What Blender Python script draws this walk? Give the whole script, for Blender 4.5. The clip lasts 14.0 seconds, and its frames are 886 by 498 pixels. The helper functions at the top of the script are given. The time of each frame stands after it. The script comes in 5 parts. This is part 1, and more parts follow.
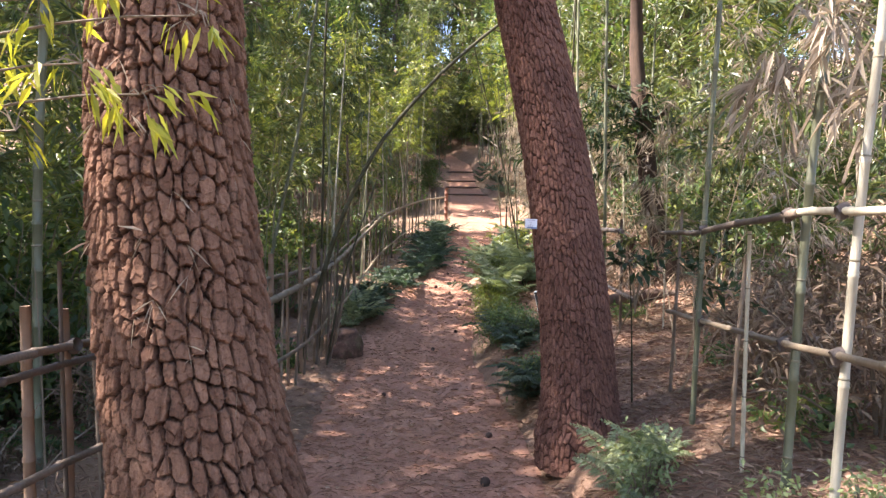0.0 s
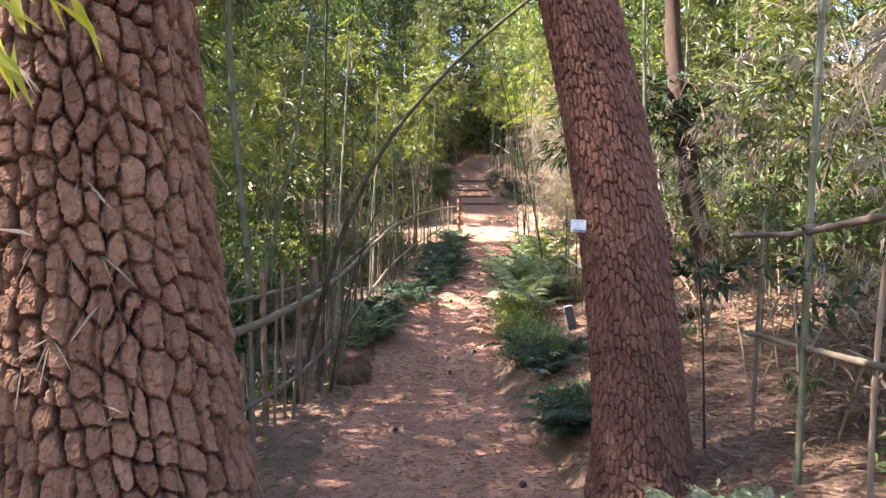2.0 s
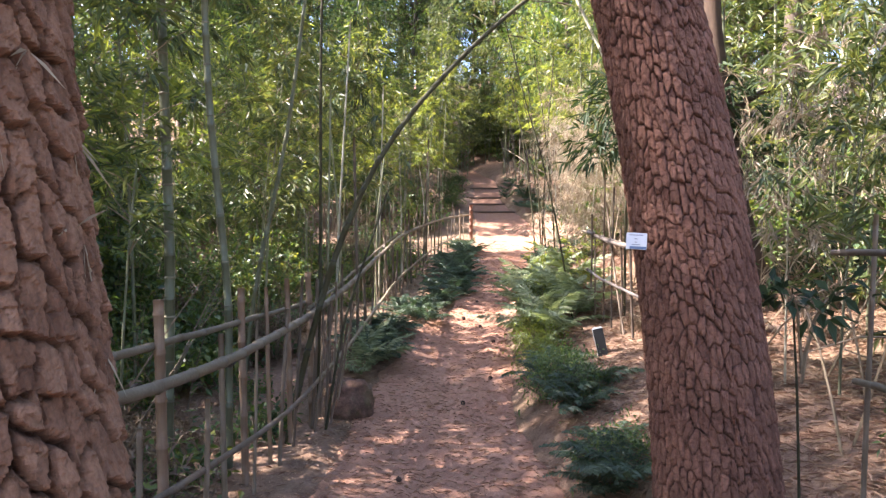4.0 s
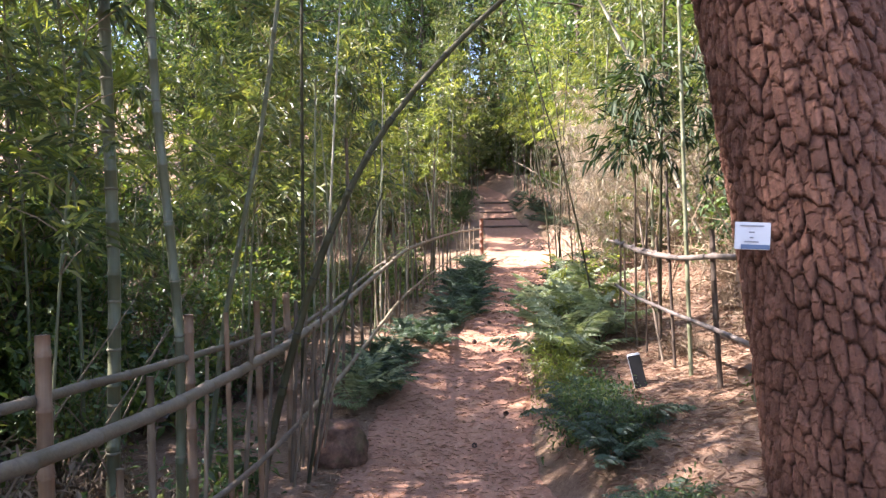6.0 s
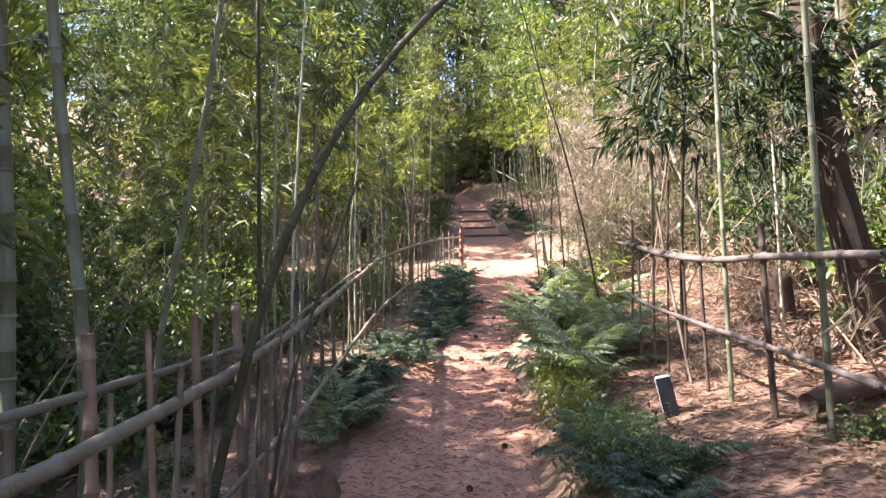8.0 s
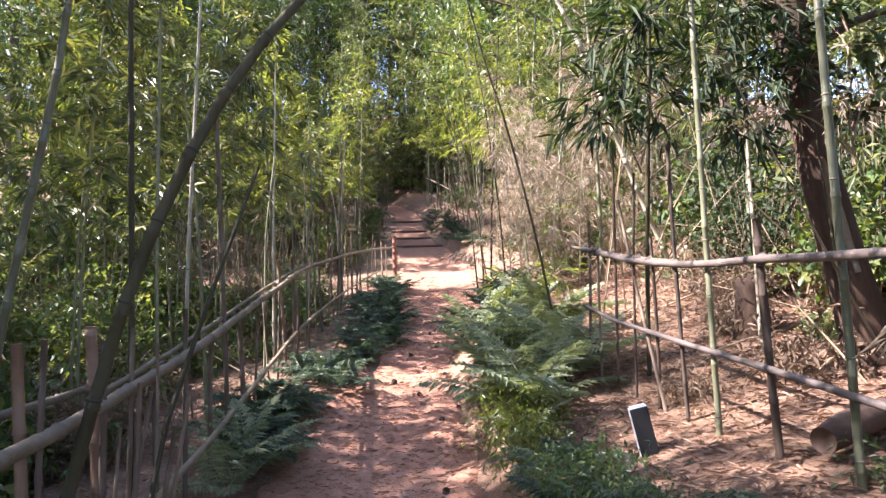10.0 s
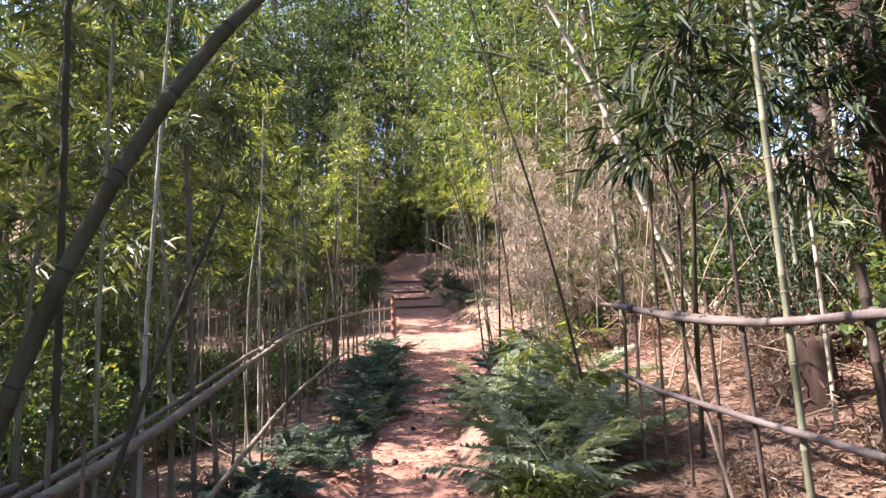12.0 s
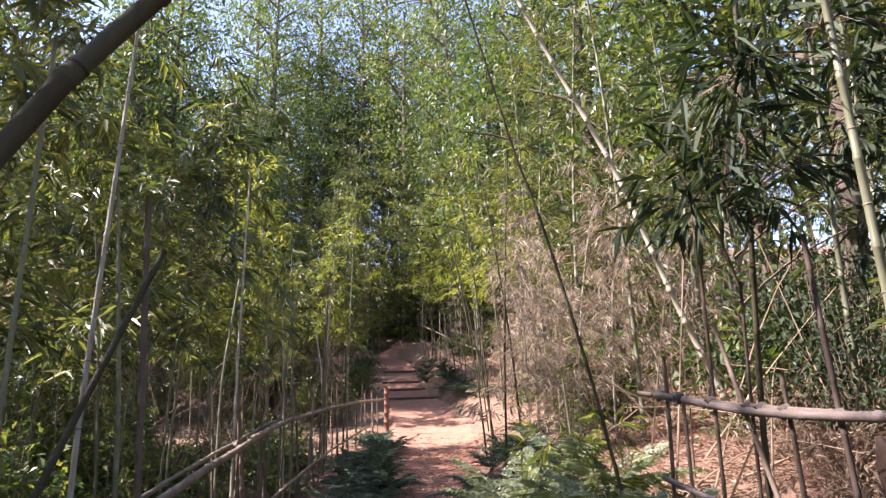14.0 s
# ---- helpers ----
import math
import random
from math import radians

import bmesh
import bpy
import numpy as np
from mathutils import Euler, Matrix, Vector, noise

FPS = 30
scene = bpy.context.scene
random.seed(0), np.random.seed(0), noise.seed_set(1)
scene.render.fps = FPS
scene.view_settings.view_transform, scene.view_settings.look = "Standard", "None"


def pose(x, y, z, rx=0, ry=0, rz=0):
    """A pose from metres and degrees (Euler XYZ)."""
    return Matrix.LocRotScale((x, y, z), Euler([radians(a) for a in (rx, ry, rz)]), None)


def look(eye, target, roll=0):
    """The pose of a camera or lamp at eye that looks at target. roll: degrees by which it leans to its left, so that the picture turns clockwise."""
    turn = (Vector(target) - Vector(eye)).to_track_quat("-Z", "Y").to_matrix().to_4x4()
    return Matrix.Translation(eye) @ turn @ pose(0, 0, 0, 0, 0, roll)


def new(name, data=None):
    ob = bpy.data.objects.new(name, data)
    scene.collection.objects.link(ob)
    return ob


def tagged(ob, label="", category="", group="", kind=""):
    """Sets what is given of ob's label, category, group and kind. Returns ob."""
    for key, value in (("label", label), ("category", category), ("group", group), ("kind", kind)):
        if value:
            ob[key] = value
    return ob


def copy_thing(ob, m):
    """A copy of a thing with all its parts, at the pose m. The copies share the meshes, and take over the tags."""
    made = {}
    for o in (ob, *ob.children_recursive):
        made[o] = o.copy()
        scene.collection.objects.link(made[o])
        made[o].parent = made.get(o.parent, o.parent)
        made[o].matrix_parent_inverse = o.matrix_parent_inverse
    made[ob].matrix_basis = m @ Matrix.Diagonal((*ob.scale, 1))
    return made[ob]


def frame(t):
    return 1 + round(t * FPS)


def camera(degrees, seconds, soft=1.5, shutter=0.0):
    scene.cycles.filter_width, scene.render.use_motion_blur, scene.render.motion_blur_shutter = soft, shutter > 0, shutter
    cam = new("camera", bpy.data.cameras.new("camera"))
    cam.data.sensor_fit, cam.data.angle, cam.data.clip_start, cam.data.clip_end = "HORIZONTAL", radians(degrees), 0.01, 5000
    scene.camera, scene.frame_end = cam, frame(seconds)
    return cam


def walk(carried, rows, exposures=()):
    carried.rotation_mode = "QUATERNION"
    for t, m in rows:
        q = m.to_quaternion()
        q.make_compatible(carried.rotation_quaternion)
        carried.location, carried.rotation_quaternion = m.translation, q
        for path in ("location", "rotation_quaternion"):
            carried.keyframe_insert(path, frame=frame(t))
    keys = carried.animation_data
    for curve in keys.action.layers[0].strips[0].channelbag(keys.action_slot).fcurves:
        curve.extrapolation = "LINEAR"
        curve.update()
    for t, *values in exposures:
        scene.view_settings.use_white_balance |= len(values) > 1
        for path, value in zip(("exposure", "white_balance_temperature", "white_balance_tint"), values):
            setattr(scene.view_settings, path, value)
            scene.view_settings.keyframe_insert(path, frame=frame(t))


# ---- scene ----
cam = camera(61.9, 14.0, soft=1.4)
PATH = [
    (0, (0.155, 0.039, 1.631), (0.098, 2.037, 1.56), 1.1),
    (0.5, (0.112, 0.216, 1.618), (0.056, 2.214, 1.549), 0.8),
    (1, (0.108, 0.455, 1.601), (0.053, 2.453, 1.538), 0.6),
    (1.5, (0.086, 0.709, 1.593), (0.014, 2.707, 1.543), 0.5),
    (2, (0.063, 0.991, 1.589), (-0.024, 2.989, 1.549), 0.4),
    (2.5, (0.078, 1.229, 1.595), (-0.021, 3.226, 1.563), 0.4),
    (3, (0.06, 1.481, 1.595), (-0.054, 3.478, 1.568), 0.5),
    (3.5, (0.019, 1.686, 1.621), (-0.094, 3.682, 1.603), 0.3),
    (3.7, (0.022, 1.768, 1.628), (-0.093, 3.765, 1.607), 0.3),
    (5.8, (0.022, 2.868, 1.602), (-0.125, 4.862, 1.634), -0.6),
    (6, (0.008, 2.964, 1.589), (-0.14, 4.958, 1.619), -0.6),
    (6.5, (-0.069, 3.231, 1.576), (-0.214, 5.225, 1.61), -0.9),
    (7, (-0.078, 3.483, 1.562), (-0.211, 5.479, 1.603), -1.0),
    (7.5, (-0.105, 3.72, 1.556), (-0.227, 5.715, 1.604), -0.8),
    (8, (-0.158, 3.979, 1.533), (-0.236, 5.976, 1.595), -0.8),
    (8.2, (-0.151, 4.075, 1.511), (-0.215, 6.073, 1.577), -0.8),
    (10.3, (-0.157, 5.025, 1.518), (-0.042, 7.019, 1.626), -1.4),
    (10.5, (-0.177, 5.106, 1.508), (-0.058, 7.099, 1.631), -1.4),
    (11, (-0.201, 5.299, 1.523), (-0.076, 7.289, 1.676), -1.8),
    (11.5, (-0.182, 5.493, 1.54), (-0.054, 7.478, 1.749), -2.0),
    (12, (-0.182, 5.691, 1.544), (-0.071, 7.671, 1.8), -2.1),
    (12.5, (-0.194, 5.9, 1.538), (-0.084, 7.871, 1.861), -2.3),
    (13, (-0.184, 6.084, 1.547), (-0.061, 8.037, 1.957), -2.3),
    (13.5, (-0.174, 6.234, 1.549), (-0.045, 8.178, 2.002), -2.0),
    (14, (-0.213, 6.434, 1.564), (-0.081, 8.367, 2.059), -1.8),
]
WALK = [(t, look(eye, target, roll)) for t, eye, target, roll in PATH]
EXPOSURES = [(0.0, 2.7, 6550, 21), (3.5, 2.97, 6450, 21), (7.0, 2.8, 6300, 23), (11.0, 2.57, 6200, 28), (14.0, 2.13, 6350, 31)]
walk(cam, WALK, EXPOSURES)

# ---- light ----
SUN_AZ, SUN_EL = radians(266), radians(47)      # clockwise from +y
world = bpy.data.worlds.new("sky")
scene.world = world
world.use_nodes = True
wt = world.node_tree
wt.nodes.clear()
sky = wt.nodes.new("ShaderNodeTexSky")
sky.sky_type, sky.sun_disc = "NISHITA", False
sky.sun_elevation, sky.sun_rotation = SUN_EL, SUN_AZ
bg = wt.nodes.new("ShaderNodeBackground")
bg.inputs["Strength"].default_value = 0.118
wo = wt.nodes.new("ShaderNodeOutputWorld")
wt.links.new(sky.outputs[0], bg.inputs[0])
wt.links.new(bg.outputs[0], wo.inputs[0])
sun_data = bpy.data.lights.new("sun", "SUN")
sun_data.energy, sun_data.angle, sun_data.color = 5.0, radians(0.55), (1.0, 0.94, 0.84)
sun = new("sun", sun_data)
sun_dir = Vector((math.sin(SUN_AZ) * math.cos(SUN_EL), math.cos(SUN_AZ) * math.cos(SUN_EL), math.sin(SUN_EL)))
sun.matrix_world = look(sun_dir * 60, (0, 0, 0))


# ---- materials ----
class Nodes:
    """A short way to write a node material."""

    def __init__(self, name):
        self.mat = bpy.data.materials.new(name)
        self.mat.use_nodes = True
        self.t = self.mat.node_tree
        self.t.nodes.clear()
        self.out = self.t.nodes.new("ShaderNodeOutputMaterial")

    def add(self, kind, **inputs):
        n = self.t.nodes.new(kind)
        for k, v in inputs.items():
            self.put(n, k.replace("_", " "), v)
        return n

    def put(self, n, key, v):
        s = n.inputs[int(key[1:])] if key[0] == "i" and key[1:].isdigit() else n.inputs[key]
        if isinstance(v, bpy.types.NodeSocket):
            self.t.links.new(v, s)
        else:
            s.default_value = v

    def coords(self, world_space=False):
        if world_space:
            return self.add("ShaderNodeNewGeometry").outputs["Position"]
        return self.add("ShaderNodeTexCoord").outputs["Object"]

    def stretch(self, vec, sx, sy, sz):
        m = self.add("ShaderNodeMapping", Vector=vec)
        m.inputs["Scale"].default_value = (sx, sy, sz)
        return m.outputs[0]

    def noise(self, vec, scale, detail=4.0, rough=0.6):
        return self.add("ShaderNodeTexNoise", Vector=vec, Scale=scale, Detail=detail, Roughness=rough).outputs["Fac"]

    def ramp(self, fac, stops):
        r = self.add("ShaderNodeValToRGB", Fac=fac)
        e = r.color_ramp.elements
        while len(e) < len(stops):
            e.new(0.5)
        for k, (p, c) in enumerate(stops):
            e[k].position, e[k].color = p, (*c, 1)
        return r.outputs["Color"]

    def mix(self, fac, a, b, how="MIX"):
        m = self.t.nodes.new("ShaderNodeMix")
        m.data_type, m.blend_type = "RGBA", how
        for k, v in (("Factor", fac), ("A", a), ("B", b)):
            s = [q for q in m.inputs if q.name == k and q.enabled][0] if k == "Factor" else m.inputs[6 if k == "A" else 7]
            if isinstance(v, bpy.types.NodeSocket):
                self.t.links.new(v, s)
            else:
                s.default_value = v if k == "Factor" else (*v, 1)
        return m.outputs[2]

    def bump(self, height, strength, distance):
        return self.add("ShaderNodeBump", Height=height, Strength=strength, Distance=distance).outputs[0]

    def done(self, colour, rough=0.8, normal=None, through_light=0.0, through_colour=None, metal=0.0, spec=0.5):
        p = self.add("ShaderNodeBsdfPrincipled", Roughness=rough, Metallic=metal)
        self.put(p, "Base Color", colour if isinstance(colour, bpy.types.NodeSocket) else (*colour, 1))
        p.inputs["Specular IOR Level"].default_value = spec
        if normal is not None:
            self.put(p, "Normal", normal)
        shader = p.outputs[0]
        if through_light:
            tr = self.add("ShaderNodeBsdfTranslucent", Color=through_colour)
            mx = self.add("ShaderNodeMixShader", Fac=through_light)
            self.t.links.new(shader, mx.inputs[1])
            self.t.links.new(tr.outputs[0], mx.inputs[2])
            shader = mx.outputs[0]
        self.t.links.new(shader, self.out.inputs["Surface"])
        return self.mat


def leaf_material(name, shades, through_light=0.4, rough=0.42, glow=(1.35, 1.3, 0.6)):
    """Leaves: each leaf and each plant has its own shade, and light shines through."""
    n = Nodes(name)
    island = n.add("ShaderNodeNewGeometry").outputs["Random Per Island"]
    plant = n.add("ShaderNodeObjectInfo").outputs["Random"]
    patch = n.noise(n.coords(True), 0.9, 2.0)
    a = n.add("ShaderNodeMath", i0=island, i1=0.55)
    a.operation = "MULTIPLY"
    b = n.add("ShaderNodeMath", i0=plant, i1=0.2)
    b.operation = "MULTIPLY"
    c = n.add("ShaderNodeMath", i0=patch, i1=0.25)
    c.operation = "MULTIPLY"
    s = n.add("ShaderNodeMath", i0=a.outputs[0], i1=b.outputs[0])
    s2 = n.add("ShaderNodeMath", i0=s.outputs[0], i1=c.outputs[0])
    col = n.ramp(s2.outputs[0], [(k / (len(shades) - 1), c) for k, c in enumerate(shades)])
    thr = n.mix(1.0, col, glow, "MULTIPLY")
    return n.done(col, rough, None, through_light, thr, spec=0.45)


def soil_material():
    n = Nodes("needle_covered_red_soil")
    v = n.coords(True)
    fine, mid, big = n.noise(v, 55, 6, 0.7), n.noise(v, 9, 5), n.noise(v, 0.9, 3)
    needles = n.noise(n.stretch(v, 90, 16, 30), 1.0, 3)
    base = n.ramp(mid, [(0.25, (0.20, 0.10, 0.065)), (0.5, (0.31, 0.17, 0.115)), (0.75, (0.46, 0.30, 0.215))])
    base = n.mix(0.55, base, n.ramp(fine, [(0.3, (0.10, 0.05, 0.03)), (0.55, (0.32, 0.17, 0.11)), (0.75, (0.56, 0.38, 0.26))]))
    base = n.mix(n.ramp(needles, [(0.55, (0, 0, 0)), (0.68, (0.5, 0.5, 0.5))]), base, (0.36, 0.18, 0.11))
    base = n.mix(n.ramp(big, [(0.35, (0, 0, 0)), (0.7, (0.45, 0.45, 0.45))]), base, (0.24, 0.12, 0.085))
    both = n.mix(0.5, fine, needles)
    return n.done(base, 0.95, n.bump(both, 0.55, 0.012), spec=0.15)


def litter_material():
    n = Nodes("forest_floor_litter")
    v = n.coords(True)
    fine, mid, big = n.noise(v, 38, 6, 0.7), n.noise(v, 5, 5), n.noise(v, 0.45, 3)
    a = n.ramp(mid, [(0.25, (0.09, 0.058, 0.043)), (0.5, (0.225, 0.145, 0.105)), (0.75, (0.37, 0.255, 0.19))])
    b = n.ramp(fine, [(0.3, (0.05, 0.03, 0.02)), (0.55, (0.20, 0.12, 0.075)), (0.75, (0.42, 0.30, 0.2))])
    base = n.mix(0.5, a, b)
    base = n.mix(n.ramp(big, [(0.45, (0, 0, 0)), (0.7, (0.5, 0.5, 0.5))]), base, (0.10, 0.085, 0.04))
    return n.done(base, 0.95, n.bump(fine, 0.8, 0.03), spec=0.15)


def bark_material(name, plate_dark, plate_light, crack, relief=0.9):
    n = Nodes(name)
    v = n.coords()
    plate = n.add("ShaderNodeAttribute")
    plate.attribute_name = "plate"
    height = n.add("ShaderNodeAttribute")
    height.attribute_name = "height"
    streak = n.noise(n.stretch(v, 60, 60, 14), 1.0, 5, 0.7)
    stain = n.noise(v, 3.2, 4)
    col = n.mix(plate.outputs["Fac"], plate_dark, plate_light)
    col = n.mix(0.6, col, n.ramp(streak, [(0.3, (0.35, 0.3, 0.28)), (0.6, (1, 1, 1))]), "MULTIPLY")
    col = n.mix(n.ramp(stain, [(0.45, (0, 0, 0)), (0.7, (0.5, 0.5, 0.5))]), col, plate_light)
    # cracks: their own dark red-brown, deepened with the shade of the relief
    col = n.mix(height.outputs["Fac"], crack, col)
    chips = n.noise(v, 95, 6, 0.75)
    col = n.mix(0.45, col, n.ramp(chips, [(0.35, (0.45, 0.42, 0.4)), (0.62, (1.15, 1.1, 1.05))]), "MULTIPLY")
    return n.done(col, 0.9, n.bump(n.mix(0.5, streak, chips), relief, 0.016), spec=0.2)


def wood_material(name, dark, light, grain=(70, 70, 5), rough=0.7, spread=0.5):
    n = Nodes(name)
    v = n.coords()
    rnd = n.add("ShaderNodeObjectInfo").outputs["Random"]
    g = n.noise(n.stretch(v, *grain), 1.0, 5, 0.65)
    st = n.noise(v, 5.5, 4)
    col = n.mix(g, dark, light)
    col = n.mix(n.ramp(st, [(0.4, (0, 0, 0)), (0.72, (0.6, 0.6, 0.6))]), col, dark)
    tone = n.ramp(rnd, [(0.0, (1 - spread,) * 3), (1.0, (1.0, 0.97, 0.9))])
    col = n.mix(1.0, col, tone, "MULTIPLY")
    return n.done(col, rough, n.bump(g, 0.35, 0.004), spec=0.35)


def rock_material():
    n = Nodes("mossy_rock")
    v = n.coords()
    a, b = n.noise(v, 14, 8, 0.7), n.noise(v, 4, 4)
    col = n.ramp(a, [(0.3, (0.05, 0.028, 0.02)), (0.55, (0.15, 0.085, 0.06)), (0.8, (0.27, 0.17, 0.125))])
    col = n.mix(n.ramp(b, [(0.5, (0, 0, 0)), (0.65, (0.6, 0.6, 0.6))]), col, (0.09, 0.10, 0.04))
    return n.done(col, 0.92, n.bump(a, 0.8, 0.02), spec=0.2)


def plain_material(name, colour, rough=0.6, wear=0.25):
    n = Nodes(name)
    w = n.noise(n.coords(), 25, 5)
    col = n.mix(n.ramp(w, [(0.45, (0, 0, 0)), (0.75, (wear,) * 3)]), colour, tuple(c * 0.45 + 0.04 for c in colour))
    return n.done(col, rough)


SOIL, LITTER = soil_material(), litter_material()
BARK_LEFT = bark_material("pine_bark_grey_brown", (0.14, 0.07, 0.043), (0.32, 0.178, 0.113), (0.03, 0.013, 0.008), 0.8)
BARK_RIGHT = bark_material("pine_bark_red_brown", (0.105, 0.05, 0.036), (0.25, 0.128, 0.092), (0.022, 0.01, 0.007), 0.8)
BARK_DARK = wood_material("dark_weathered_bark", (0.025, 0.016, 0.012), (0.12, 0.075, 0.05), (30, 30, 4), 0.9, 0.3)
BARK_GREY = wood_material("grey_forest_bark", (0.06, 0.045, 0.035), (0.2, 0.16, 0.13), (20, 20, 3), 0.9, 0.4)
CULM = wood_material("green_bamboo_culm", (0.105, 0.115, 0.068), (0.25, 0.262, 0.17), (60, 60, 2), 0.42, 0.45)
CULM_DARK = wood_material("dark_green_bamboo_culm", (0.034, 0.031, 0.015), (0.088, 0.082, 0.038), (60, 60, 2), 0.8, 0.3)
CULM_PALE = wood_material("pale_dry_bamboo_culm", (0.28, 0.255, 0.19), (0.54, 0.51, 0.41), (60, 60, 2), 0.5, 0.25)
NODE = wood_material("bamboo_node", (0.10, 0.09, 0.06), (0.3, 0.28, 0.2), (40, 40, 40), 0.7, 0.4)
DRY = wood_material("weathered_fence_bamboo", (0.14, 0.10, 0.072), (0.36, 0.285, 0.22), (80, 80, 3), 0.7, 0.6)
RAIL = wood_material("grey_weathered_bamboo_rail", (0.12, 0.09, 0.06), (0.35, 0.29, 0.205), (4, 80, 80), 0.65, 0.4)
RAIL_MID = wood_material("grey_brown_bamboo_rail", (0.075, 0.06, 0.053), (0.235, 0.197, 0.176), (4, 80, 80), 0.65, 0.3)
RAIL_DARK = wood_material("dark_weathered_bamboo_rail", (0.06, 0.045, 0.035), (0.24, 0.19, 0.15), (4, 80, 80), 0.7, 0.4)
# fence bamboo darkened in colour for posts that stand in shade
POST_SHADED = wood_material("shaded_brown_fence_bamboo", (0.05, 0.034, 0.025), (0.16, 0.115, 0.085), (60, 60, 3), 0.75, 0.4)
POST_TAN = wood_material("tan_brown_fence_bamboo", (0.15, 0.09, 0.06), (0.40, 0.275, 0.19), (60, 60, 3), 0.7, 0.25)
NODE_DARK = wood_material("dark_bamboo_node", (0.02, 0.018, 0.012), (0.07, 0.065, 0.045), (40, 40, 40), 0.7, 0.3)
TIE = plain_material("dark_wire_tie", (0.06, 0.045, 0.035), 0.7)
POST_RED = wood_material("red_brown_timber", (0.10, 0.045, 0.03), (0.26, 0.13, 0.09), (60, 60, 4), 0.8, 0.2)
LOG = wood_material("dark_step_log", (0.06, 0.038, 0.028), (0.2, 0.13, 0.098), (4, 60, 60), 0.9, 0.3)
TWIG = wood_material("dry_twig", (0.14, 0.10, 0.065), (0.34, 0.27, 0.19), (40, 40, 40), 0.8, 0.4)
ROCK = rock_material()
LEAF = leaf_material("bamboo_leaf", [(0.02, 0.034, 0.022), (0.045, 0.07, 0.034), (0.085, 0.115, 0.045), (0.17, 0.185, 0.065), (0.32, 0.31, 0.12)])
LEAF_FRESH = leaf_material("fresh_bamboo_leaf", [(0.05, 0.075, 0.022), (0.11, 0.15, 0.04), (0.21, 0.245, 0.06), (0.36, 0.35, 0.10)], 0.5)
# very dark green: the shade of backlit leaves is put into the colour
LEAF_SHADED = leaf_material("shaded_dark_leaf", [(0.011, 0.022, 0.010), (0.022, 0.042, 0.016), (0.05, 0.075, 0.026)], 0.25, 0.75)
LEAF_YELLOW = leaf_material("yellow_green_bamboo_leaf", [(0.20, 0.24, 0.03), (0.42, 0.42, 0.05), (0.60, 0.52, 0.08)], 0.5)
LEAF_BROAD = leaf_material("broad_bush_leaf", [(0.022, 0.042, 0.022), (0.046, 0.085, 0.032), (0.10, 0.15, 0.045), (0.30, 0.27, 0.08)], 0.4)
LEAF_GREEN = leaf_material("fresh_broad_leaf", [(0.02, 0.038, 0.016), (0.045, 0.08, 0.026), (0.10, 0.15, 0.035), (0.30, 0.28, 0.05)], 0.45)
LEAF_DRY = leaf_material("dry_bamboo_leaf", [(0.13, 0.10, 0.068), (0.31, 0.25, 0.18), (0.54, 0.47, 0.37)], 0.35, 0.7, (1.05, 1.0, 0.85))
# light green with the sunshine on the leaves already in it
LEAF_SUNLIT = leaf_material("sunlit_oval_leaf", [(0.10, 0.14, 0.06), (0.20, 0.25, 0.11), (0.36, 0.38, 0.20)], 0.35)
LEAF_BROWN = leaf_material("brown_withered_leaf", [(0.06, 0.038, 0.025), (0.15, 0.10, 0.065), (0.32, 0.25, 0.17)], 0.25, 0.75, (1.0, 0.95, 0.8))
NEEDLE = leaf_material("pine_needles", [(0.02, 0.04, 0.018), (0.045, 0.07, 0.03), (0.08, 0.10, 0.045)], 0.2)
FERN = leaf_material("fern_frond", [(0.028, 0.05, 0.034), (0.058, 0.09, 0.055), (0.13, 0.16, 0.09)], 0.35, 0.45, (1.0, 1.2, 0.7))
# lighter copy of the fern: sunlight on the fronds is in the colour
FERN_SUNLIT = leaf_material("sunlit_fern_frond", [(0.09, 0.13, 0.08), (0.21, 0.25, 0.155), (0.42, 0.43, 0.29)], 0.4, 0.45, (1.2, 1.25, 0.65))
STRAW = leaf_material("dry_needle_straw", [(0.22, 0.115, 0.07), (0.33, 0.18, 0.115), (0.46, 0.29, 0.19)], 0.1, 0.8, (1, 1, 1))
FALLEN = leaf_material("fallen_leaf", [(0.10, 0.05, 0.032), (0.20, 0.11, 0.07), (0.34, 0.22, 0.145), (0.5, 0.41, 0.31)], 0.1, 0.8, (1, 1, 1))
CONE = plain_material("pine_cone_scales", (0.05, 0.03, 0.022), 0.8)
WHITE = plain_material("white_sign_plastic", (0.62, 0.64, 0.68), 0.45, 0.2)
INK = plain_material("grey_print", (0.22, 0.24, 0.28), 0.6, 0.1)
BLUE = plain_material("blue_print", (0.10, 0.16, 0.28), 0.5, 0.1)
BLACK = plain_material("black_panel", (0.006, 0.006, 0.007), 0.8, 0.05)


# ---- mesh helpers ----
def mesh_of(name, verts, faces, material, smooth=False):
    me = bpy.data.meshes.new(name)
    me.from_pydata(verts if isinstance(verts, list) else verts.tolist(), [], faces if isinstance(faces, list) else faces.tolist())
    me.materials.append(material)
    if smooth:
        me.polygons.foreach_set("use_smooth", [True] * len(me.polygons))
    me.update()
    return me


def piece(name, me, parent=None, label="", m=None):
    """One mesh object, under a thing where one is given."""
    ob = new(name, me)
    if parent is not None:
        ob.parent = parent
    if m is not None:
        ob.matrix_basis = m
    if label:
        ob["label"] = label
    return ob


def mass(name, me, parent):
    return tagged(piece(name, me, parent), kind="stuff")


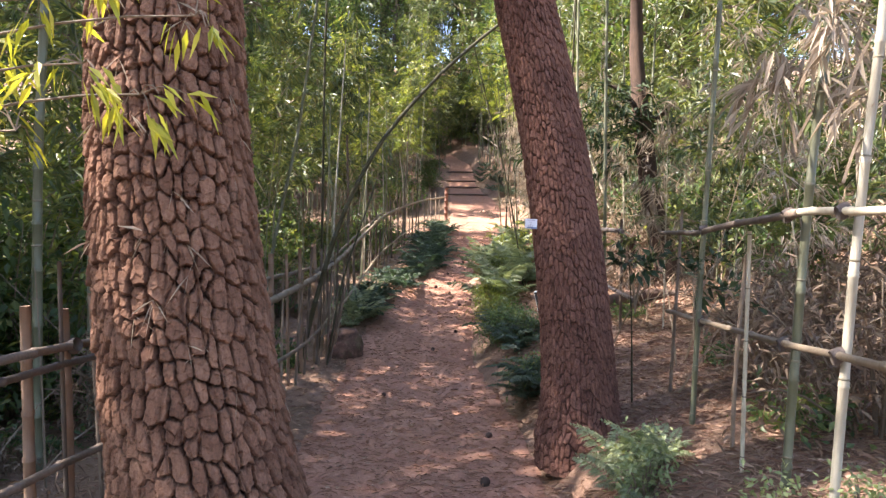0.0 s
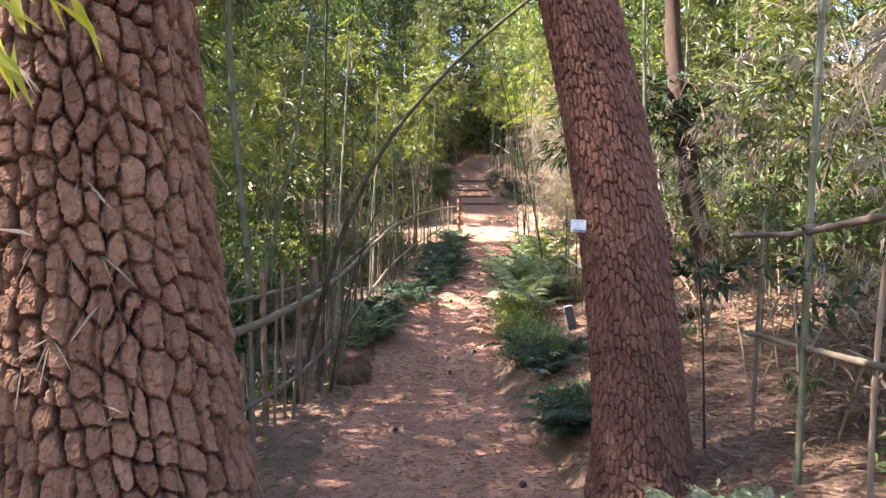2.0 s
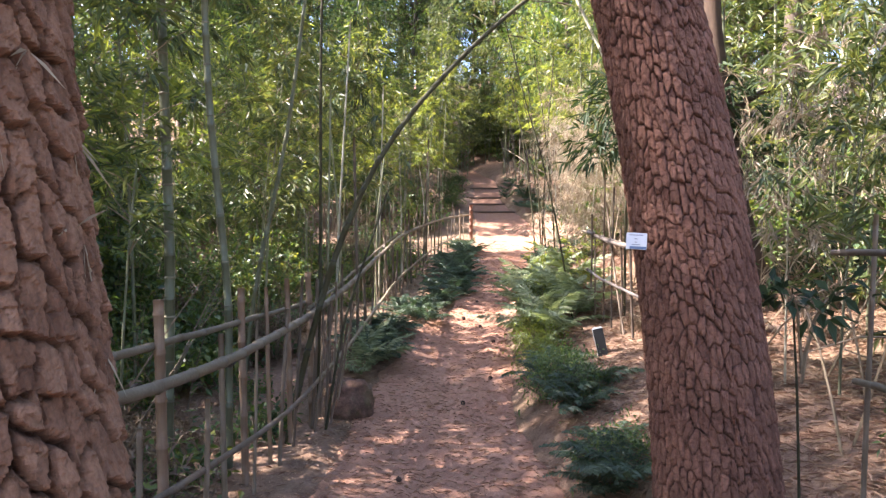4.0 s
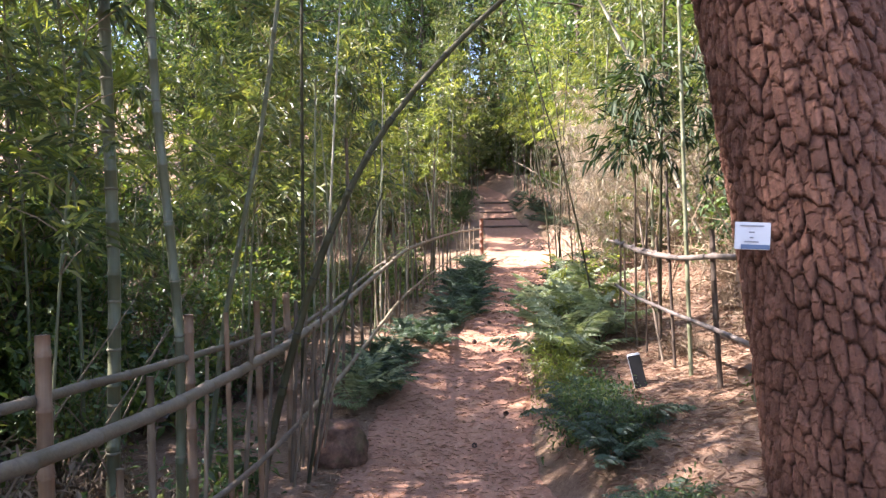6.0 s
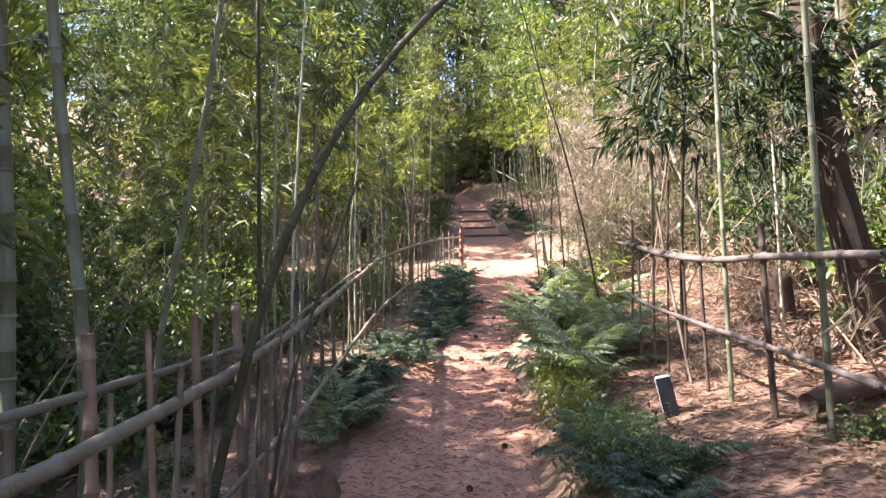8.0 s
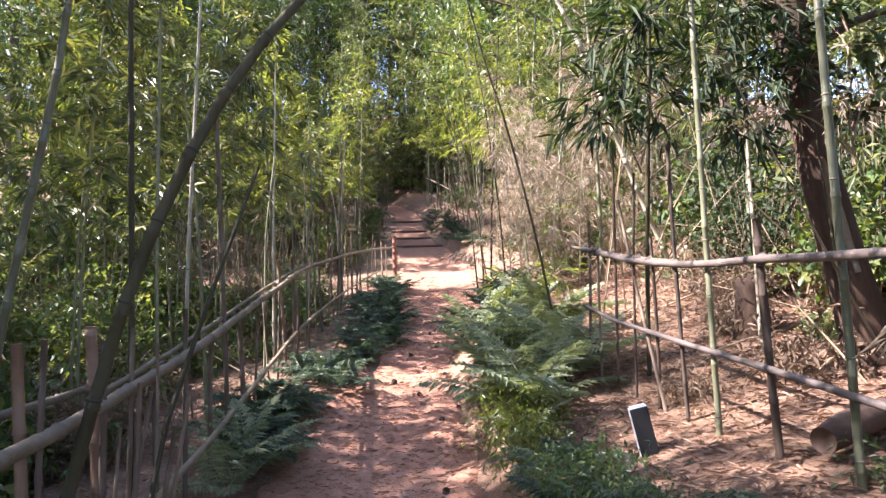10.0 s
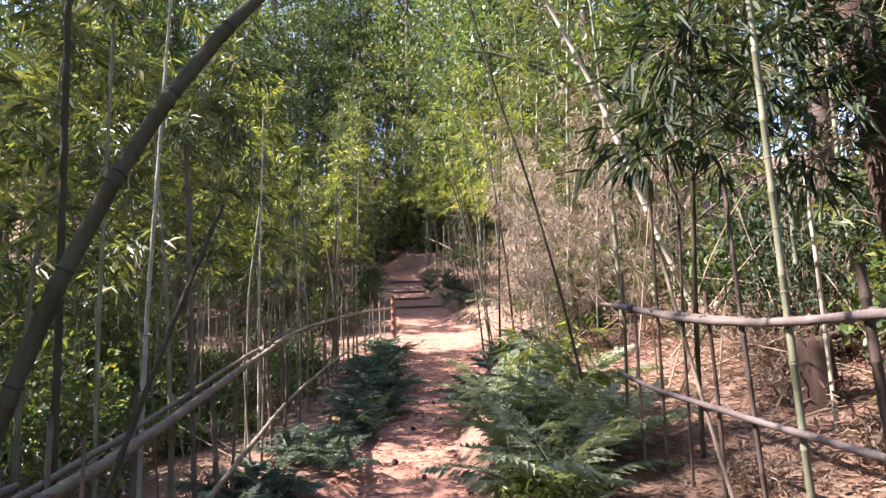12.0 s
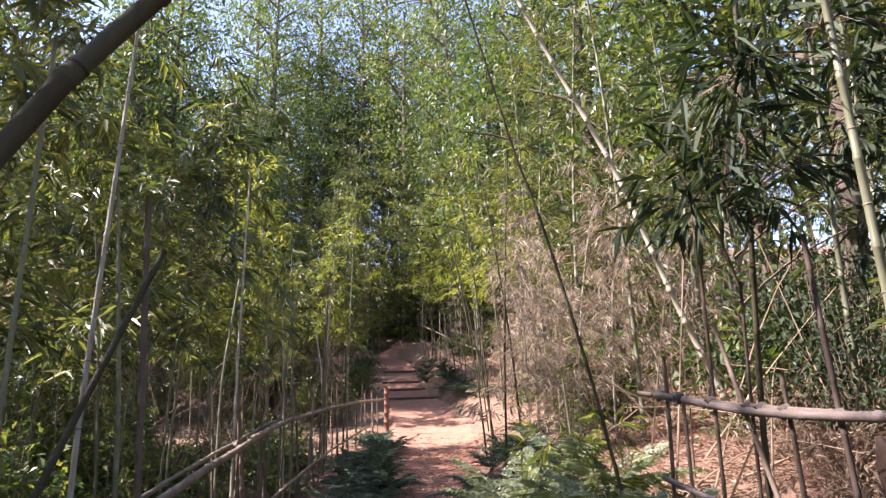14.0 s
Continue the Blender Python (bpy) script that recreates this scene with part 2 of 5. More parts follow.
def base(name, x, y, z, label, category, group="", turn=0.0):
    """The empty at the foot of a thing."""
    e = new(name)
    e.empty_display_size = 0.1
    e.matrix_basis = pose(x, y, z, 0, 0, turn)
    return tagged(e, label, category, group)


def tube_arrays(points, radii, sides=8, caps=True):
    """Rings swept along a line of points."""
    P = np.array(points, float)
    T = np.gradient(P, axis=0)
    T /= np.linalg.norm(T, axis=1)[:, None] + 1e-9
    ref = np.array((0.0, 0.0, 1.0)) if abs(T[:, 2]).mean() < 0.8 else np.array((1.0, 0.0, 0.0))
    U = np.cross(T, ref)
    U /= np.linalg.norm(U, axis=1)[:, None] + 1e-9
    V = np.cross(T, U)
    a = np.linspace(0, 2 * np.pi, sides, endpoint=False)
    R = np.array(radii, float)[:, None, None]
    ring = P[:, None, :] + R * (np.cos(a)[None, :, None] * U[:, None, :] + np.sin(a)[None, :, None] * V[:, None, :])
    verts = ring.reshape(-1, 3)
    n = len(P)
    faces = [(i * sides + j, i * sides + (j + 1) % sides, (i + 1) * sides + (j + 1) % sides, (i + 1) * sides + j) for i in range(n - 1) for j in range(sides)]
    if caps:
        faces += [tuple(range(sides)), tuple((n - 1) * sides + j for j in reversed(range(sides)))]
    return verts, faces


def join(chunks):
    verts, faces, o = [], [], 0
    for v, f in chunks:
        verts.append(v)
        faces += [tuple(i + o for i in q) for q in f]
        o += len(v)
    return np.concatenate(verts), faces


def culm_arrays(points, r0, r1, gap=0.28, sides=9):
    """A bamboo stem: swollen nodes with a pale ridge at even gaps."""
    P = np.array(points, float)
    seg = np.linalg.norm(np.diff(P, axis=0), axis=1)
    s = np.concatenate(([0], np.cumsum(seg)))
    L = s[-1]
    stations, radii = [0.0], [1.0]
    k = gap * 0.5
    while k < L - 0.02:
        for d, q in ((-0.012, 1.0), (-0.006, 1.22), (0.0, 1.02), (0.007, 1.15), (0.016, 0.97)):
            stations.append(k + d)
            radii.append(q)
        k += gap * (0.85 + 0.3 * random.random())
    stations.append(L)
    radii.append(1.0)
    st = np.array(stations)
    pts = np.stack([np.interp(st, s, P[:, i]) for i in range(3)], 1)
    rr = np.array(radii) * (r0 + (r1 - r0) * st / L)
    return tube_arrays(pts, rr, sides)


def leaves_arrays(roots, ways, lengths, widths, rng):
    """Folded pointed leaves, two triangles each, at roots along ways."""
    n = len(roots)
    ways = ways / (np.linalg.norm(ways, axis=1)[:, None] + 1e-9)
    side = np.cross(ways, rng.normal(size=(n, 3)) * 0.5 + np.array((0, 0, 1.0)))
    side /= np.linalg.norm(side, axis=1)[:, None] + 1e-9
    up = np.cross(side, ways)
    mid = roots + ways * (lengths * 0.42)[:, None] - up * (widths * 0.18)[:, None]
    tip = roots + ways * lengths[:, None] - np.array((0, 0, 1.0)) * (lengths * 0.18)[:, None]
    v = np.stack([roots, mid + side * (widths * 0.5)[:, None] + up * (widths * 0.25)[:, None], tip,
                  mid - side * (widths * 0.5)[:, None] + up * (widths * 0.25)[:, None]], 1).reshape(-1, 3)
    b = np.arange(n) * 4
    f = np.concatenate([np.stack([b, b + 1, b + 2], 1), np.stack([b, b + 2, b + 3], 1)])
    return v, f


def curve_points(a, b, sag, n=9):
    """A line from a to b that bends by the vector sag in its middle."""
    a, b, sag = np.array(a, float), np.array(b, float), np.array(sag, float)
    t = np.linspace(0, 1, n)[:, None]
    return a + (b - a) * t + sag * 4 * t * (1 - t)


# ---- the lie of the land ----
PROFILE_Y = [-400, -8, 0, 4, 6.2, 8.4, 9, 11, 12.2, 25.5, 30, 35, 40, 70, 400]
PROFILE_Z = [0.3, 0.12, 0.10, 0.03, 0.0, 0.08, 0.12, 0.45, 0.62, 1.95, 2.9, 4.35, 5.4, 17.0, 26.0]
LEFT_Y = [-8, 5, 7, 9, 10.7, 11.5, 12.8, 14, 18, 23, 28, 31, 35, 40]
LEFT_X = [-0.75, -1.03, -1.13, -1.19, -1.0, -0.85, -0.5, -0.3, -0.3, -0.35, -0.45, -0.55, -0.6, -2.2]
RIGHT_Y = [-8, 0, 3, 5.2, 7.2, 8.1, 10.3, 12, 13.4, 16.7, 18.4, 22, 25.5, 28, 31, 35, 40]
RIGHT_X = [0.9, 0.85, 0.78, 0.73, 0.55, 0.3, 0.36, 0.28, 0.36, 0.95, 1.1, 1.45, 1.75, 1.35, 0.65, 0.45, -0.8]


def smooth_interp(y, ys, zs):
    return (np.interp(y - 0.5, ys, zs) + np.interp(y, ys, zs) * 2 + np.interp(y + 0.5, ys, zs)) / 4


def path_edges(y):
    return smooth_interp(y, LEFT_Y, LEFT_X), smooth_interp(y, RIGHT_Y, RIGHT_X)


def height(x, y):
    """The ground's height, without its small bumps."""
    x, y = np.asarray(x, float), np.asarray(y, float)
    z = smooth_interp(y, PROFILE_Y, PROFILE_Z)
    xl, xr = path_edges(y)
    dr, dl = np.maximum(x - xr, 0), np.maximum(xl - x, 0)
    near = np.clip((45 - y) / 10, 0, 1)
    right = 0.40 * (1 - np.exp(-dr / 0.3)) + 0.16 * np.minimum(dr, 14)
    left = 0.05 * (1 - np.exp(-dl / 0.2)) - 0.12 * np.minimum(dl, 3) + 0.10 * np.maximum(np.minimum(dl, 20) - 5, 0)
    return z + right * (0.35 + 0.65 * near) + left


def bumps(x, y):
    return 0.030 * noise.noise((x * 1.3, y * 1.3, 0.0)) + 0.014 * noise.noise((x * 4.1, y * 4.1, 3.0))


def floor_at(x, y):
    return float(height(x, y)) + bumps(x, y)


def spaced(lo, hi, step, far, grow=1.22):
    a = list(np.arange(lo, hi + 1e-6, step))
    d = step
    while a[-1] < far:
        d *= grow
        a.append(a[-1] + d)
    d = step
    while a[0] > -far:
        d *= grow
        a.insert(0, a[0] - d)
    return np.array(a)


def build_ground():
    xs, ys = spaced(-6, 7, 0.13, 900), spaced(-1, 36, 0.16, 900)
    X, Y = np.meshgrid(xs, ys)
    Z = height(X, Y)
    xl, xr = path_edges(Y)
    inside = np.clip(np.minimum(X - xl, xr - X) / 0.12, 0, 1) * (Y < 39) * (Y > -7)
    for i in range(len(ys)):
        if -10 < ys[i] < 45:
            for j in range(len(xs)):
                if -9 < xs[j] < 10:
                    Z[i, j] += bumps(xs[j], ys[i])
    Z -= inside * 0.06
    nx, ny = len(xs), len(ys)
    v = np.stack([X.ravel(), Y.ravel(), Z.ravel()], 1)
    i = (np.arange(ny - 1)[:, None] * nx + np.arange(nx - 1)[None, :]).ravel()
    f = np.stack([i, i + 1, i + nx + 1, i + nx], 1)
    ob = new("ground", mesh_of("ground", v, f, LITTER, True))
    tagged(ob, "brown forest floor covered in leaf litter and needles", "ground", kind="structure")


def build_path():
    ys = np.arange(-6, 39, 0.09)
    n = 26
    verts, faces = [], []
    for i, y in enumerate(ys):
        xl, xr = path_edges(y)
        xl += 0.11 * noise.noise((0.0, y * 1.7, 5.0)) + 0.05 * noise.noise((0.0, y * 5.0, 7.0))
        xr += 0.11 * noise.noise((9.0, y * 1.7, 5.0)) + 0.05 * noise.noise((9.0, y * 5.0, 7.0))
        for k in range(n):
            u = k / (n - 1)
            x = xl + (xr - xl) * u
            edge = min(u, 1 - u) * (xr - xl)
            z = floor_at(x, y) + 0.016 * noise.noise((x * 7, y * 7, 1.0)) - 0.035 * min(1, edge / 0.5)
            if edge < 0.001:
                z -= 0.05
            verts.append((float(x), float(y), float(z)))
    for i in range(len(ys) - 1):
        for k in range(n - 1):
            a = i * n + k
            faces.append((a, a + 1, a + n + 1, a + n))
    ob = new("path", mesh_of("path", verts, faces, SOIL, True))
    tagged(ob, "trodden red-brown earth path strewn with pine needles", "path", kind="structure")


build_ground()
build_path()


# ---- the two pines ----
def bark_trunk(name, parent, centre, radius, z0, z1, step, plate_w, plate_h, depth, material, seed):
    """A trunk with raised bark plates between dark cracks. centre(z) and radius(z) give its axis and girth."""
    rng = np.random.default_rng(seed)
    hanging = plate_w < 0.04
    girth = 2 * np.pi * radius(1.4)
    nu, nz = int(girth / step), int((z1 - z0) / step)
    u = np.arange(nu) / nu
    z = np.linspace(z0, z1, nz)
    U, Zg = np.meshgrid(u, z)

    def waves(p, q, amount, octaves=3):
        w = np.zeros(U.shape)
        for o in range(octaves):
            m, k = int(p * 1.9 ** o), q * 1.9 ** o
            w += amount * 0.6 ** o * np.sin(U * 2 * np.pi * m + Zg * k + rng.uniform(0, 6.28)) * np.cos(Zg * k * 0.7 - U * 2 * np.pi * (m // 2) + rng.uniform(0, 6.28))
        return w

    def plates(w, hgt, warp):
        """Cells of bark: the gap to the next cell, the cell's own number, and a tilt of its face."""
        cols, rows = max(6, round(girth / w)), round((z1 - z0) / hgt) + 4
        jx, jz, tone = rng.uniform(-0.48, 0.48, (rows, cols)), rng.uniform(-0.5, 0.5, (rows, cols)), rng.uniform(0, 1, (rows, cols))
        tx, tz = rng.normal(size=(rows, cols)), rng.normal(size=(rows, cols)) - 0.5
        jx, jz = 0.7 * jx, 0.8 * jz
        tx, tz = 0.4 * tx, 0.35 * tz - (1.5 if hanging else 1.1)
        slip = rng.uniform(0, 1, cols)
        gx, gz = U * cols + waves(5, 7, warp), (Zg - z0) / hgt + 1 + waves(6, 6, warp)
        cx, cz = np.floor(gx).astype(int), np.floor(gz).astype(int)
        f1, f2 = np.full(gx.shape, 9.0), np.full(gx.shape, 9.0)
        own, face = np.zeros(gx.shape), np.zeros(gx.shape)
        for dz in (-2, -1, 0, 1, 2):
            for dx in (-2, -1, 0, 1, 2):
                rz, rx = np.clip(cz + dz, 0, rows - 1), (cx + dx) % cols
                ox, oz = gx - (cx + dx + 0.5 + jx[rz, rx]), gz - (cz + dz + 0.5 + slip[rx] + jz[rz, rx])
                d = (np.abs(ox) ** 2.4 + np.abs(oz) ** 2.4) ** (1 / 2.4) + 0.12 * tone[rz, rx]
                better = d < f1
                f2 = np.where(better, f1, np.minimum(f2, d))
                own = np.where(better, tone[rz, rx], own)
                face = np.where(better, tx[rz, rx] * ox + tz[rz, rx] * oz, face)
                f1 = np.where(better, d, f1)
        return f2 - f1, own, face

    def furrows(w, warp):
        """Upright grooves between the columns of plates."""
        q = U * max(6, round(girth / w)) + waves(5, 7, warp)
        return np.clip((0.5 - np.abs(q - np.floor(q) - 0.5)) / 0.17, 0, 1)

    def unit(w):
        return np.clip(0.5 + 0.5 * w, 0, 1)

    gap, own, face = plates(plate_w, plate_h, 0.22)
    gap2, own2, face2 = plates(plate_w * 0.55, plate_h * 0.5, 0.25)
    fray = (0.02 if hanging else 0.06) * waves(31, 60, 1.0, 4)
    strong, weak = 0.5 + 0.5 * unit(waves(7, 9, 1.2)), 0.6 * unit(waves(9, 11, 1.4))
    h = 1 - strong * (1 - np.clip((gap - 0.02 + fray) / 0.15, 0, 1) ** 0.8)
    h2 = 1 - weak * (1 - np.clip((gap2 + fray) / 0.15, 0, 1) ** 0.6)
    if hanging:
        # thin scales that lift at their lower edge, like shingles
        strong, weak = 0.4 + 0.5 * unit(waves(7, 9, 1.2)), 0.35 * unit(waves(9, 11, 1.4))
        h = 1 - strong * (1 - np.clip((gap + fray) / 0.3, 0, 1) ** 0.45)
        h2 = 1 - weak * (1 - np.clip((gap2 + fray) / 0.12, 0, 1) ** 0.6)
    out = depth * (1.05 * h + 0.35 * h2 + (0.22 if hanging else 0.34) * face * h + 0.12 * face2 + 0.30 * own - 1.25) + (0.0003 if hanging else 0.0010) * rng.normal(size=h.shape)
    # colour mask of the cracks, which also puts the relief's shade into them
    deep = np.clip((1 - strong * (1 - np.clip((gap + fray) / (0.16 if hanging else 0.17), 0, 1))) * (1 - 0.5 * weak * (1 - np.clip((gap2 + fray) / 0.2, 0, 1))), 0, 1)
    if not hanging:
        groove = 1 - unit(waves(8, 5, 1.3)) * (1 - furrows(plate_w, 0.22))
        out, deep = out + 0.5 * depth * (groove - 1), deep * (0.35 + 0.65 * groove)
    own = np.clip(0.55 * own + 0.45 * own2, 0, 1)
    A = U * 2 * np.pi
    R = np.vectorize(radius)(z)[:, None] + out
    C = np.array([centre(q) for q in z])
    V = np.stack([C[:, 0:1] + R * np.cos(A), C[:, 1:2] + R * np.sin(A), Zg], 2).reshape(-1, 3)
    i = np.arange(nz - 1)[:, None] * nu
    j = np.arange(nu)[None, :]
    k = (j + 1) % nu
    F = np.stack([(i + j).ravel(), (i + k).ravel(), (i + nu + k).ravel(), (i + nu + j).ravel()], 1)
    me = mesh_of(name, V, F, material, False)
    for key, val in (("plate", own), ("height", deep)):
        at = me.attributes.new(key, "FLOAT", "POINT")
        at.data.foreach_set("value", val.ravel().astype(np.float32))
    return piece(name, me, parent)


def pine_crown(parent, centre, z0, z1, spread, seed):
    """Limbs and tufts of needles high above the path, mostly out of view and added for shade."""
    rng = np.random.default_rng(seed)
    limbs, roots, ways = [], [], []
    for k in range(26):
        z = z0 + (z1 - z0) * (k + rng.random()) / 26
        a = k * 2.4 + rng.random()
        L = spread * (1.1 - 0.75 * (z - z0) / (z1 - z0)) * rng.uniform(0.7, 1.1)
        c = np.array((*centre(z), z))
        e = c + np.array((math.cos(a) * L, math.sin(a) * L, L * rng.uniform(0.05, 0.35)))
        pts = curve_points(c, e, (0, 0, -0.1 * L), 6)
        limbs.append(tube_arrays(pts, np.linspace(0.07, 0.015, 6), 5))
        for _ in range(22):
            t = rng.uniform(0.3, 1.0)
            tuft = c + (e - c) * t + rng.normal(size=3) * 0.28 * L * 0.5
            m = 14
            roots.append(np.repeat(tuft[None], m, 0))
            ways.append(rng.normal(size=(m, 3)) + np.array((0, 0, 0.5)))
    v, f = join(limbs)
    mass("limb_mass", mesh_of("limb_mass", v, f, BARK_DARK, True), parent)
    R, W = np.concatenate(roots), np.concatenate(ways)
    n = len(R)
    v, f = leaves_arrays(R, W, rng.uniform(0.16, 0.26, n), rng.uniform(0.03, 0.05, n), rng)
    piece("crown", mesh_of("crown", v, f, NEEDLE), parent)


def build_pine(cx, cy, axis, girth, top, label, material, step, plate, depth, seed):
    foot = floor_at(cx, cy)
    tree = base("pine_tree", cx, cy, foot, label, "tree", "pines beside the path")
    inner = lambda q: (axis(q + foot)[0] - cx, axis(q + foot)[1] - cy)
    rad = lambda q: girth(q + foot)
    bark_trunk("trunk", tree, inner, rad, -0.12, top, step, plate[0], plate[1], depth, material, seed)
    pts = [(*inner(q), q) for q in np.linspace(top - 0.02, 15, 16)]
    v, f = tube_arrays(pts, np.linspace(rad(top) * 0.96, 0.06, 16), 12)
    piece("upper_trunk", mesh_of("upper_trunk", v, f, BARK_DARK, True), tree)
    pine_crown(tree, inner, 8.0, 15.5, 3.0, seed)
    return tree


def caught_needles(tree, axis, girth, foot, count, seed):
    """Dry needles that hang in the cracks of the bark, on the side of the walk."""
    rg = np.random.default_rng(seed)
    roots, ways = [], []
    for _ in range(count):
        z = rg.uniform(0.7, 2.6)
        a = rg.uniform(-2.6, 0.4)
        c, r = axis(z), girth(z) + 0.004
        p = np.array((c[0] + math.cos(a) * r, c[1] + math.sin(a) * r, z - foot)) - np.array((tree.location.x, tree.location.y, 0))
        for _ in range(rg.integers(2, 5)):
            roots.append(p)
            ways.append(np.array((-math.sin(a) * rg.normal(), math.cos(a) * rg.normal(), -0.9 + rg.normal() * 0.5)) + 0.25 * np.array((math.cos(a), math.sin(a), 0)))
    n = len(roots)
    mass("needle_tuft", mesh_of("needle_tuft", *leaves_arrays(np.array(roots), np.array(ways), rg.uniform(0.07, 0.14, n), rg.uniform(0.002, 0.0035, n), rg), LEAF_DRY), tree)


def left_axis(z):
    q = min(z, 3.0) - 1
    return (-1.05 - 0.141 * q + 0.044 * q * q - 0.02 * max(z - 3, 0), 3.26)


def right_axis(z):
    q = min(z, 3.0) - 1
    return (0.876 - 0.099 * q - 0.041 * q * q - 0.2 * max(min(z, 6) - 3, 0) - 0.02 * max(z - 6, 0), 4.77)


left_girth = lambda z: 0.368 - 0.035 * (min(z, 2.6) - 1) - 0.012 * max(z - 2.6, 0) + 0.14 * math.exp(-max(z + 0.1, 0) / 0.28)
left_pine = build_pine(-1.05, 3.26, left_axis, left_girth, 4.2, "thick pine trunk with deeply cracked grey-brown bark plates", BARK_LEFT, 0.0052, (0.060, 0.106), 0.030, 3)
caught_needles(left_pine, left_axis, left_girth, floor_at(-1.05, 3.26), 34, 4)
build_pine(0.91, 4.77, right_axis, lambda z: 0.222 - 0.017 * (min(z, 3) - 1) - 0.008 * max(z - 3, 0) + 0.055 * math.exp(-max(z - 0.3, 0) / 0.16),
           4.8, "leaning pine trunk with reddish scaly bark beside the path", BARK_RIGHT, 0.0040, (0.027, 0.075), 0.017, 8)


# ---- bamboo ----
def bamboo_arrays(rng, H, r0, lean, first, density, spread, leaf=(0.11, 0.18), droop=0.4, branch_len=(0.5, 1.1), width=(0.024, 0.038)):
    """Stem, twigs and leaves of one bamboo that stands at the origin."""
    top = np.array((lean[0] * H, lean[1] * H, H))
    pts = curve_points((0, 0, -0.15), top, (-lean[0] * H * 0.25, -lean[1] * H * 0.25, 0), 12)
    stem = culm_arrays(pts, r0, r0 * 0.25, 0.30, 8)
    twigs, roots, ways = [], [], []
    nodes = np.arange(first, H, 0.27)
    a = rng.random() * 6
    for q in nodes:
        for _ in range(2):
            a += 2.1 + rng.random()
            if rng.random() > density:
                continue
            i = q / H
            c = np.array([np.interp(q, pts[:, 2], pts[:, k]) for k in (0, 1)] + [q])
            L = rng.uniform(*branch_len) * spread * (1.15 - 0.6 * i)
            e = c + np.array((math.cos(a) * L, math.sin(a) * L, L * rng.uniform(0.2, 0.8)))
            tw = curve_points(c, e, (0, 0, 0.15 * L), 5)
            twigs.append(tube_arrays(tw, np.linspace(0.006, 0.002, 5), 3, False))
            for _ in range(int(2 + 4.5 * L)):
                s = rng.uniform(0.2, 1.0)
                o = c + (e - c) * s + np.array((0, 0, 0.6 * L * s * (1 - s))) + rng.normal(size=3) * 0.09
                m = rng.integers(9, 19)
                d = np.array((math.cos(a), math.sin(a), 0.0)) * 0.6 + rng.normal(size=3) * np.array((0.7, 0.7, 0.3))
                along = rng.uniform(-0.5, 0.5, (m, 1)) * 0.26
                roots.append(o + d * along + rng.normal(size=(m, 3)) * 0.028)
                ways.append(d + rng.normal(size=(m, 3)) * np.array((0.55, 0.55, 0.4)) + np.array((0, 0, -droop)))
    R, W = np.concatenate(roots), np.concatenate(ways)
    n = len(R)
    lv = leaves_arrays(R, W, rng.uniform(*leaf, n), rng.uniform(*width, n), rng)
    return stem, join(twigs), lv


def make_bamboo(name, label, seed, H, r0, lean, first, density, spread, stem_mat, leaf_mat, group, **more):
    rng = np.random.default_rng(seed)
    random.seed(seed)
    stem, twigs, lv = bamboo_arrays(rng, H, r0, lean, first, density, spread, **more)
    b = base(name, 0, 0, -80, label, "bamboo", group)
    piece("culm", mesh_of("culm", *stem, stem_mat, True), b)
    mass("twig_mass", mesh_of("twig_mass", *twigs, TWIG), b)
    piece("foliage", mesh_of("foliage", *lv, leaf_mat), b)
    return b


TALL = [make_bamboo("bamboo", "tall green bamboo with drooping narrow leaves", 10 + k, H, r, lean, first, 0.55, 1.05, CULM, LEAF, "bamboo grove")
        for k, (H, r, lean, first) in enumerate([(7.5, 0.030, (0.05, 0.02), 1.7), (8.5, 0.034, (-0.06, 0.03), 2.2), (6.5, 0.024, (0.1, -0.04), 1.4), (9.0, 0.036, (0.02, -0.08), 2.6)])]
BUSHY = [make_bamboo("young_bamboo", "young bushy bamboo with leaves down to the ground", 30 + k, H, r, lean, 0.5, 0.75, 0.95, CULM, LEAF, "bamboo thicket")
         for k, (H, r, lean) in enumerate([(3.2, 0.013, (0.1, 0.05)), (4.2, 0.015, (-0.12, 0.04)), (2.5, 0.011, (0.02, -0.15))])]
AIRY = [make_bamboo("young_bamboo", "slender bamboo with bare lower stem and leafy top", 40 + k, H, r, lean, first, 0.66, 1.0, CULM, (LEAF, LEAF_FRESH, LEAF)[k], "bamboo thicket", leaf=(0.12, 0.21))
        for k, (H, r, lean, first) in enumerate([(4.4, 0.014, (0.08, 0.05), 1.5), (5.0, 0.016, (-0.1, 0.04), 1.8), (3.8, 0.012, (0.02, -0.12), 1.3)])]
DEAD = [make_bamboo("dry_bamboo", "dry straw-coloured bamboo with withered hanging leaves", 50 + k, H, r, lean, 0.4, 0.8, 0.8, CULM_PALE, LEAF_DRY, "dry bamboo thicket", droop=0.8, leaf=(0.09, 0.2), width=(0.011, 0.021))
        for k, (H, r, lean) in enumerate([(3.4, 0.013, (-0.2, 0.05)), (2.6, 0.011, (0.15, -0.1)), (4.0, 0.015, (-0.1, -0.1))])]


TREES_LIST = []


def settle_at(proto, x, y, turn, size=1.0):
    m = pose(x, y, floor_at(x, y) - 0.02, 0, 0, turn) @ Matrix.Scale(size, 4)
    return copy_thing(proto, m)


def clear_of_walk(x, y, left, right):
    xl, xr = path_edges(y)
    return x < xl - left or x > xr + right


